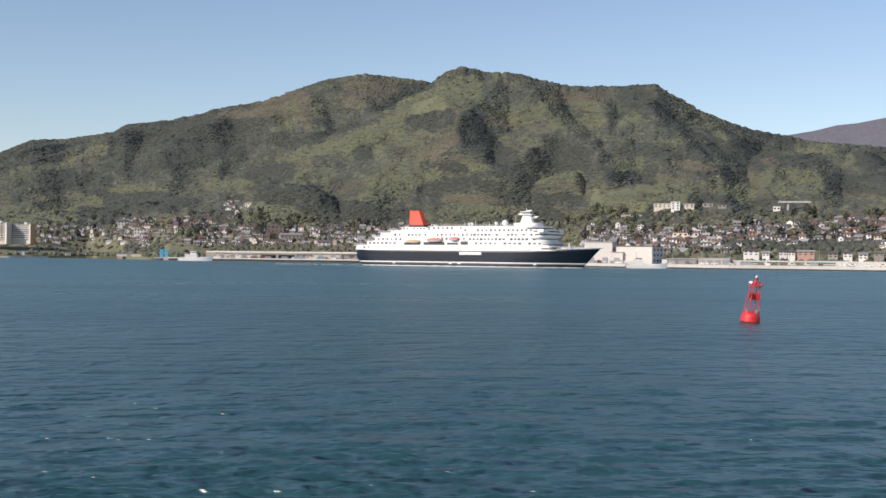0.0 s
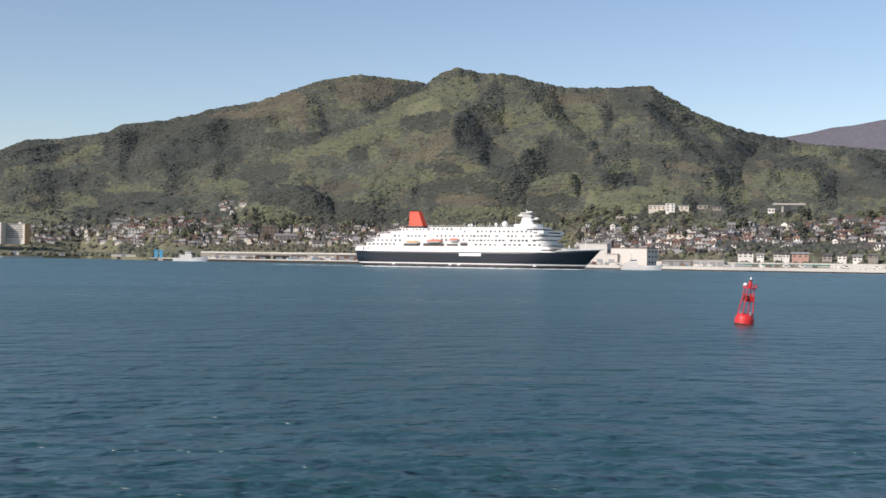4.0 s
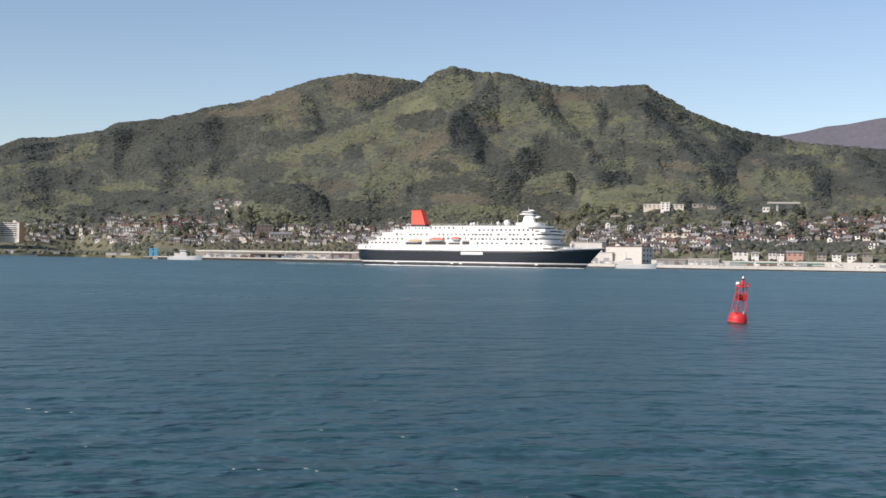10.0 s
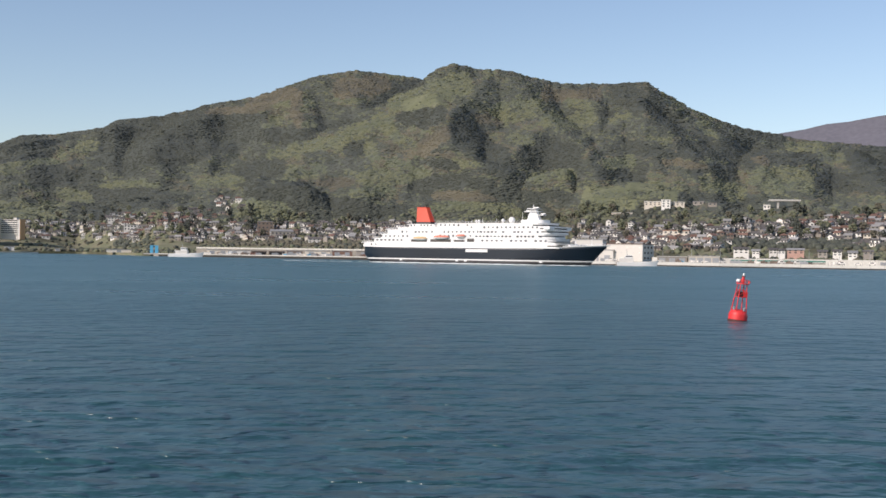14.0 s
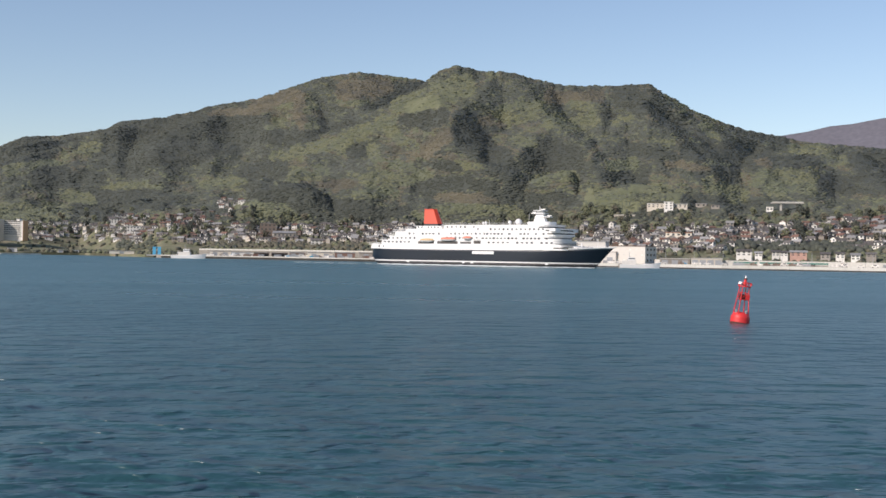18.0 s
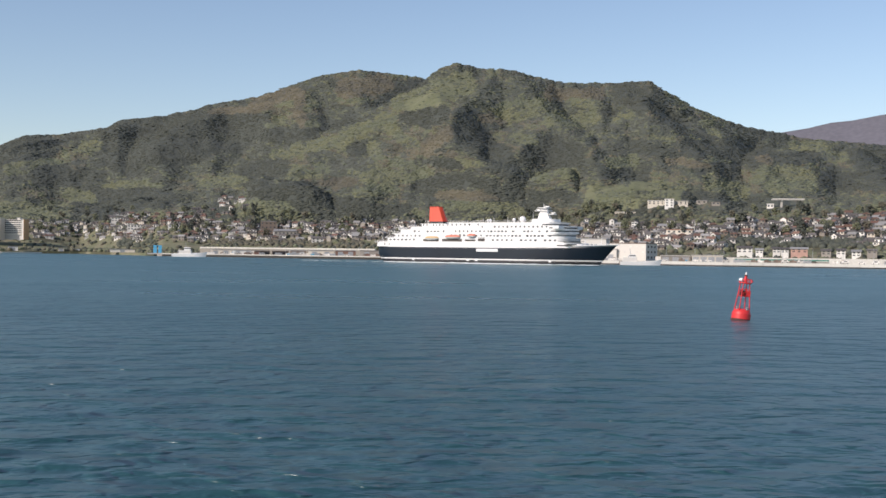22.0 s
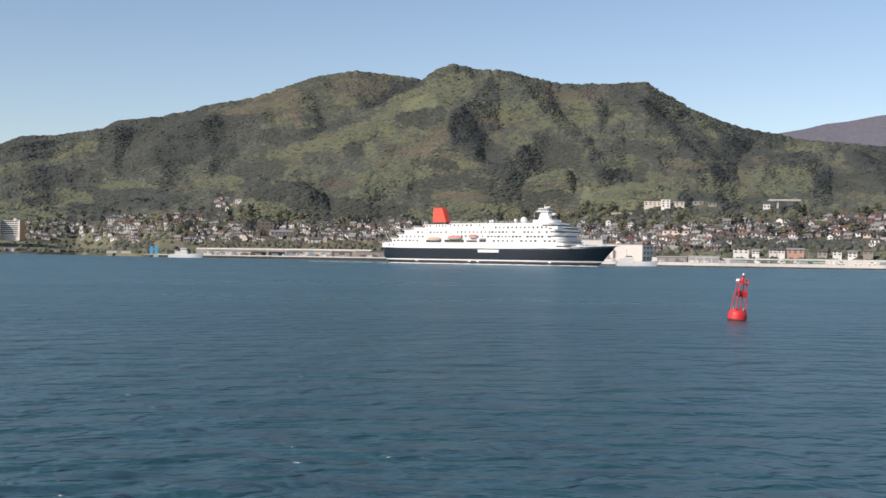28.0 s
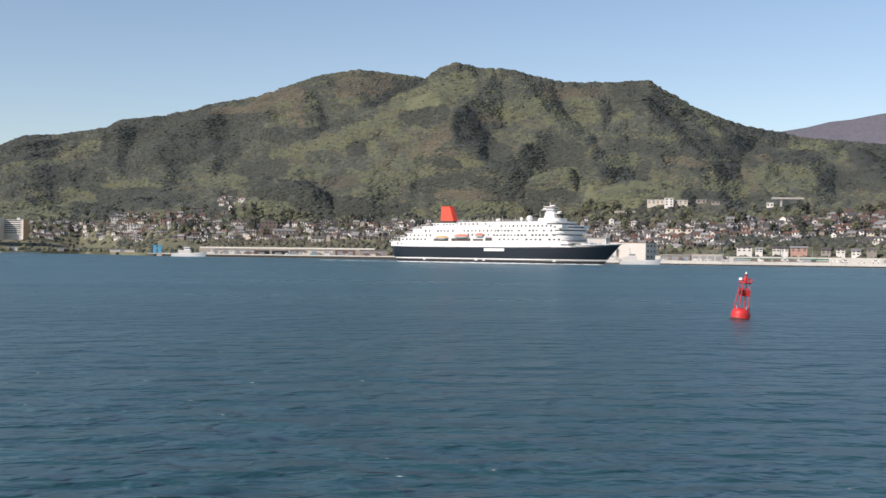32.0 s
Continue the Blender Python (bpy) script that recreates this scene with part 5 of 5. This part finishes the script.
def build_ship():
    ship = thing("cruise_ship", "white cruise ship with navy hull and orange-red funnel, under way", "ship")
    part("hull", hull_band(lambda x: 2.9, hull_top), "navy", ship, "navy blue painted hull", True)
    part("boot_top", hull_band(lambda x: -2.0, lambda x: 2.2, rows=4), "black", ship, "dark hull plating at the waterline", True)
    part("hull_stripe", hull_band(lambda x: 2.2, lambda x: 2.9, 0.02, rows=2), "white", ship, "white stripe along the hull")
    part("waterline_foam", hull_band(lambda x: -0.3, lambda x: 0.42 + 0.16 * math.sin(x * 0.9) * math.sin(x * 0.23), 0.7, rows=2), "foam", ship, "white foam along the waterline")
    # the wake: thin ragged strips of foam trailing from the stern
    rng = random.Random(9)
    for k in range(7):
        x1 = -79.0 - 9.5 * k - rng.uniform(0, 3)
        y, long, wide = rng.uniform(-5, 2) - 0.25 * k, rng.uniform(7, 13), rng.uniform(0.5, 1.2) * (1 - 0.08 * k)
        edge = [(x1 - long * i / 9, wide * math.sin(math.pi * i / 9) * rng.uniform(0.5, 1.0)) for i in range(10)]
        outline = [(x, y - w - 0.02) for x, w in edge] + [(x, y + w + 0.02) for x, w in reversed(edge)]
        part("wake_foam", prism(outline, -0.1, 0.10), "foam", ship, "white foam strip of the wake")
    part("rubbing_strake", hull_band(lambda x: hull_top(x) - 0.18, lambda x: hull_top(x) + 0.06, 0.10, rows=2), "white", ship, "white fender strip at the sheer")
    strake = lambda x: hull_top(x) + (0.55 if x > 58 else 0.55 + min(2.4, (58 - x) * 0.9))
    part("sheer_strake", hull_band(hull_top, strake, 0.0, rows=2), "white", ship, "white upper hull plating")
    ring = [(x, max(half_beam(x, 7.0) - 0.9, 0.05)) for x in np.linspace(-78, 73, 60)]
    outline = [(float(x), -y) for x, y in ring] + [(float(x), y) for x, y in reversed(ring)]
    part("main_deck", prism(outline, 9.0, 9.5), "teak", ship, "wooden open deck")
    # deckhouses: back end, front end, half breadth, floor, roof, rounding in front and at the back
    tiers = ((-79.0, 62.0, 11.3, 9.7, 12.5, 6, 3), (-70.0, 57.5, 11.5, 12.5, 15.2, 7, 2), (-65.0, 54.5, 11.4, 15.2, 17.8, 7, 2),
             (-60.0, 56.5, 11.4, 17.8, 20.4, 7, 2), (-52.5, 55.5, 11.1, 20.4, 21.9, 7, 2), (-24.0, 50.0, 11.2, 20.4, 24.3, 6, 2),
             (-47.0, -26.0, 7.0, 21.9, 23.8, 2, 2))
    for x0, x1, half, z0, z1, front, back in tiers:
        out = tier_outline(x0, x1, half, front, back)
        part("deckhouse", prism(out, z0, z1 - 0.3), "white", ship)
        grown = [(x + (0.7 if x > 0 else -1.6), y * (half + 0.14) / half) for x, y in out]
        part("deck_edge", prism(grown, z1 - 0.3, z1), "white", ship)
    # glass round the fronts of the upper deckhouses
    for x1, half, z0, z1, front in ((56.5, 11.4, 18.8, 19.45, 7), (55.5, 11.2, 20.7, 21.3, 7), (50.0, 11.2, 22.5, 23.2, 6), (54.5, 11.4, 16.35, 16.9, 7)):
        out = tier_outline(x1 - front - 2.0, x1 + 0.06, half + 0.05, front, 0.4)
        part("bridge_window", prism(out, z0, z1), "ship_glass", ship, "wrap-round dark bridge windows")
    part("bridge_wing", box(50.5, 54.5, -14.0, 14.0, 20.4, 22.2, 0.2), "white", ship)
    part("foredeck_house", prism(tier_outline(58, 66, 7.5, 3, 1), 9.7, 11.9), "white", ship)
    part("window_band", box(52, 61.5, -11.42, -11.3, 10.7, 11.3), "ship_glass", ship, "long dark window opening")
    # the stepped screens over the bow
    for x1, z in ((60.0, 13.4), (57.0, 14.6), (63.5, 11.6)):
        out = tier_outline(x1 - 9, x1, 11.2, 6, 0.4)
        part("screen", prism(out, z, z + 0.22), "ship_glass", ship, "dark slot in the stepped front")
    # windows, one mesh shared by all
    pane = mesh_of(box(-0.5, 0.5, -0.05, 0.05, -0.52, 0.52, 0.03), "window", "ship_glass")
    wide = mesh_of(box(-0.72, 0.72, -0.05, 0.05, -0.44, 0.44, 0.03), "opening", "ship_glass")
    rng = random.Random(4)
    for z, x0, x1, gap, half, me in ((21.7, 1.5, 46, 2.9, 11.22, pane), (19.0, -26, 6, 2.9, 11.42, pane), (19.0, 8, 49, 2.5, 11.42, wide), (16.4, 5, 49, 2.5, 11.42, wide), (11.2, -74, -40, 3.4, 11.32, pane), (18.9, -43, -28, 2.6, 11.42, wide), (23.0, -20, 0, 3.1, 11.22, pane), (22.9, -44, -29, 2.4, 7.02, pane),
                                     (13.9, -66, -42, 3.0, 11.52, wide), (13.9, 6, 52, 3.2, 11.52, wide), (16.3, -63, -42, 3.2, 11.42, pane),
                                     (19.0, -54, -43, 3.2, 11.42, pane), (16.6, -20, 3, 3.0, 11.66, pane)):
        k = int((x1 - x0) / gap)
        for i in range(k + 1):
            if rng.random() < 0.16:
                continue
            size = (rng.uniform(0.75, 1.15), 1, rng.uniform(0.75, 1.2))
            for side in (-1, 1):
                w = part("window", me, None, ship)
                w.location, w.scale = (x0 + i * gap, side * half, z), size
    # dark panels painted as the shaded promenade behind the boats, and the shell door
    for x0, x1, z0, z1 in ((-41, -29.5, 12.9, 14.3), (-27, -12.5, 12.9, 14.5), (-10.5, -3, 13.1, 14.2), (-1.2, 3.6, 13.1, 15.4), (-9, -2, 15.9, 16.9)):
        part("promenade_opening", box(x0, x1, -11.62, -11.35, z0, z1), "deck_shade", ship, "dark panel standing for the shaded boat deck opening")
    part("shell_door", box(-1.9, 13.0, -12.15, -11.8, 7.1, 8.8, 0.05), "white", ship, "white folding platform at the hull door")
    for x in (-48, -8, -2, 48):
        part("fender_plate", box(x - 0.9, x + 0.9, -11.98, -11.8, 1.5, 2.2), "white", ship)
    lifeboat_on(ship, -34.3, 14.8, 10.6, "lifeboat", "tan covered lifeboat in davits", "boat_tan", "tan boat canopy")
    lifeboat_on(ship, -19.0, 15.6, 11.6, "lifeboat", "red covered tender in davits", "boat_red", "faded red boat canopy")
    lifeboat_on(ship, -5.5, 16.3, 6.3, "lifeboat", "red rescue boat in davits", "boat_red", "faded red boat canopy")
    # funnel
    low = [(-42.3, -3.8), (-32.2, -3.0), (-31.2, 0), (-32.2, 3.0), (-42.3, 3.8)]
    top = [(-42.5, -2.9), (-36.4, -2.2), (-35.4, 0), (-36.4, 2.2), (-42.5, 2.9)]
    f = lambda k: [(a[0] + (b[0] - a[0]) * k, a[1] + (b[1] - a[1]) * k) for a, b in zip(low, top)]
    part("funnel", prism(f(0.13), 25.2, 34.0, top=f(1)), "funnel_red", ship, "orange-red painted funnel")
    part("funnel_base", prism(f(0), 23.8, 25.2, top=f(0.13)), "black", ship, "black band at the foot of the funnel")
    part("funnel_rim", prism([(x, y * 1.06) for x, y in f(1)], 33.9, 34.25), "funnel_red", ship)
    for x in (-41.6, -39.8, -37.6):
        part("exhaust_pipe", tube((x, 0, 34), (x - 0.3, 0, 34.9), 0.4), "black", ship)
    # radar mast
    part("mast_house", prism(tier_outline(31, 46, 6.0, 4, 2), 24.3, 26.2), "white", ship)
    part("mast", prism([(33.5, -2.0), (41, -1.6), (41, 1.6), (33.5, 2.0)], 26.2, 32.4, top=[(35.4, -1.0), (38.8, -0.9), (38.8, 0.9), (35.4, 1.0)]), "white", ship)
    part("topmast", tube((36.6, 0, 31.6), (36.6, 0, 35.2), 0.3, 0.12), "white", ship)
    for x0, x1, half, z in ((32, 41, 2.6, 30.9), (34, 44, 2.0, 28.9), (34, 40, 3.2, 32.6)):
        part("crosstree", box(x0, x1, -half, half, z, z + 0.35, 0.05), "white", ship)
    for x, z in ((33.3, 31.6), (42.8, 29.6), (38.6, 33.3)):
        bm = tube((x, 0, z - 0.4), (x, 0, z), 0.3)
        box(x - 1.6, x + 1.6, -0.25, 0.25, z, z + 0.5, 0.05, bm)
        part("radar_scanner", bm, "white", ship)
    for x, y, z, r in ((23.0, -1, 26.2, 1.95), (16.5, 0, 26.1, 1.05), (0.0, 0, 25.9, 0.8), (-2.4, 1, 25.7, 0.8), (27, 4, 25.6, 0.9)):
        dome = part("dome_post", tube((x, y, 24.3), (x, y, z), 0.4), "white", ship)
        part("radome", ball((x, y, z), r), "white", dome, "white satellite dome", True)
    for x, h in ((2.4, 27.6), (-5, 27), (12, 27.4), (29.5, 31.0), (19.6, 27)):
        part("aerial", tube((x, 0, 24.3), (x, 0, h), 0.12, 0.05, 6), "white", ship)
    part("bow_mast", tube((74, 0, 11), (74.4, 0, 17), 0.22, 0.1), "white", ship)
    part("stern_staff", tube((-80, 0, 12.4), (-82, 0, 16.5), 0.1), "white", ship)
    for x in (64, 69):
        for y in (-2.4, 2.4):
            part("windlass", tube((x, y - 0.9, 11.4), (x, y + 0.9, 11.4), 0.7, sides=12), "steel", ship)
    part("crane", tube((66, -4, 10.6), (66, -4, 14.2), 0.35), "white", ship)
    # railings at the stern terraces and the foredeck
    for x0, x1, half, z in ((-79.5, -70, 11.0, 12.5), (-71.5, -65, 10.8, 15.2), (-66.5, -60, 10.8, 17.8), (-61.5, -53, 10.6, 20.4), (-54, -47, 10.0, 21.9)):
        part("railing", rail([(x1, -half, z), (x0, -half + 1.5, z), (x0, half - 1.5, z), (x1, half, z)]), "white", ship)
    edge = [(float(x), -half_beam(float(x), 10.5) + 0.1, hull_top(float(x)) + 0.5) for x in np.linspace(60, 81, 10)]
    part("railing", rail(edge), "white", ship)
    part("railing", rail([(x, -y, z) for x, y, z in edge]), "white", ship)
    part("railing", rail([(-23, -11.2, 24.3), (44, -11.2, 24.3)]), "white", ship)
    return ship


ship = build_ship()


# ---- buoy ----
def build_buoy():
    buoy = thing("channel_buoy", "red steel channel buoy with a lattice tower, leaning on the water", "buoy")
    bm = bmesh.new()
    prof = [(0.0, -0.7), (0.76, -0.7), (0.84, -0.55), (0.85, 0.0), (0.85, 0.42), (0.83, 0.56), (0.77, 0.73), (0.66, 0.87), (0.48, 0.96), (0.24, 1.00), (0.0, 1.01)]
    n = 28
    rings = [[bm.verts.new((r * math.cos(2 * math.pi * i / n), r * math.sin(2 * math.pi * i / n), z)) for i in range(n)] for r, z in prof]
    for a, b in zip(rings, rings[1:]):
        for i in range(n):
            bm.faces.new((a[i], a[(i + 1) % n], b[(i + 1) % n], b[i]))
    bmesh.ops.remove_doubles(bm, verts=bm.verts, dist=0.001)
    float_ = part("float", bm, "buoy_red", buoy, "rounded red steel float", True)
    part("weed_line", tube((0, 0, -0.6), (0, 0, 0.05), 0.86, 0.862, 28), "rust", float_, "dark weed at the waterline")
    part("rub_rail", tube((0, 0, 0.38), (0, 0, 0.46), 0.875, 0.875, 28), "buoy_red", float_)
    for a in (20, 110, 200, 290):
        c, s = math.cos(radians(a)), math.sin(radians(a))
        bm = tube((0.60 * c, 0.60 * s, 0.86), (0.64 * c, 0.64 * s, 1.12), 0.06)
        ball((0.64 * c, 0.64 * s, 1.12), 0.10, bm, sub=1)
        part("lifting_lug", bm, "steel", float_)
    corners = ((-1, -1), (1, -1), (1, 1), (-1, 1))
    at = lambda k, z: ((0.50 - 0.080 * (z - 0.8)) * corners[k % 4][0], (0.50 - 0.080 * (z - 0.8)) * corners[k % 4][1], z)
    for k in range(4):
        part("leg", tube(at(k, 0.8), at(k, 3.35), 0.055, 0.045), "buoy_red", buoy)
        for z in (2.12, 2.75):
            part("brace", tube(at(k, z), at(k + 1, z), 0.028, sides=6), "buoy_red", buoy)
        part("brace", tube(at(k, 2.2), at(k + 1, 2.8), 0.024, sides=6), "buoy_red", buoy)
    part("reflector", box(-0.30, 0.26, -0.30, 0.30, 2.12, 2.62, 0.03), "rust", buoy, "dark radar reflector box in the tower")
    part("number_plate", box(0.02, 0.42, -0.47, -0.43, 2.15, 2.62), "buoy_red", buoy)
    bm = tube((0, 0, 3.28), (0, 0, 3.36), 0.56, 0.56, 16)
    deck = part("platform", bm, "buoy_red", buoy, "round red top platform")
    bm = bmesh.new()
    for i in range(12):
        a = 2 * math.pi * i / 12
        b = 2 * math.pi * (i + 1) / 12
        tube((0.56 * math.cos(a), 0.56 * math.sin(a), 3.36), (0.56 * math.cos(a), 0.56 * math.sin(a), 3.66), 0.022, sides=5, bm=bm)
        tube((0.56 * math.cos(a), 0.56 * math.sin(a), 3.66), (0.56 * math.cos(b), 0.56 * math.sin(b), 3.66), 0.03, sides=5, bm=bm)
    part("guard_ring", bm, "buoy_red", deck)
    for a, mat in ((200, "white"), (320, "buoy_red"), (80, "steel")):
        c, s = math.cos(radians(a)), math.sin(radians(a))
        bm = box(-0.04, 0.04, -0.18, 0.18, -0.12, 0.12, 0.01)
        bm.transform(Matrix.Translation((0.60 * c, 0.60 * s, 3.58)) @ Matrix.Rotation(radians(a), 4, "Z") @ Matrix.Rotation(radians(-25), 4, "Y"))
        part("solar_panel", bm, mat, deck, "pale tilted solar panel")
    part("lamp_post", tube((0, 0, 3.36), (0, 0, 3.95), 0.17, 0.12, 10), "buoy_red", buoy)
    part("lantern_base", tube((0, 0, 3.95), (0, 0, 4.08), 0.15, 0.15, 12), "rust", buoy)
    part("lantern", tube((0, 0, 4.08), (0, 0, 4.30), 0.10, 0.07, 12), "white", buoy, "pale lantern on the tower top")
    return buoy


buoy = build_buoy()


# ---- motion ----
def motions():
    rows = []
    for i in range(17):
        t = 2.0 * i
        s = t / 32
        go = 1.22 * s - 0.22 * s * s
        turn = s ** 1.8
        rows.append((t, pose(13.7 + 19.6 * go, 735 - 14 * go, 0, 0, 0, -(30 + 10 * turn))))
    walk(ship, rows)
    walk(water, [(0, pose(-11, 8, 0)), (16, pose(0, 0, 0)), (32, pose(11, -8, 0))])
    rows = []
    for i in range(65):
        t = i * 0.5
        drift = -0.22 * min(t / 18, 1)
        rows.append((t, pose(27.2 + drift + 0.03 * math.sin(t * 1.7), 110.0, 0.03 * math.sin(t * 2.3), 1.2 * math.sin(t * 1.9), 8 + 0.8 * math.sin(t * 1.55 + 1), 12)))
    walk(buoy, rows)


motions()
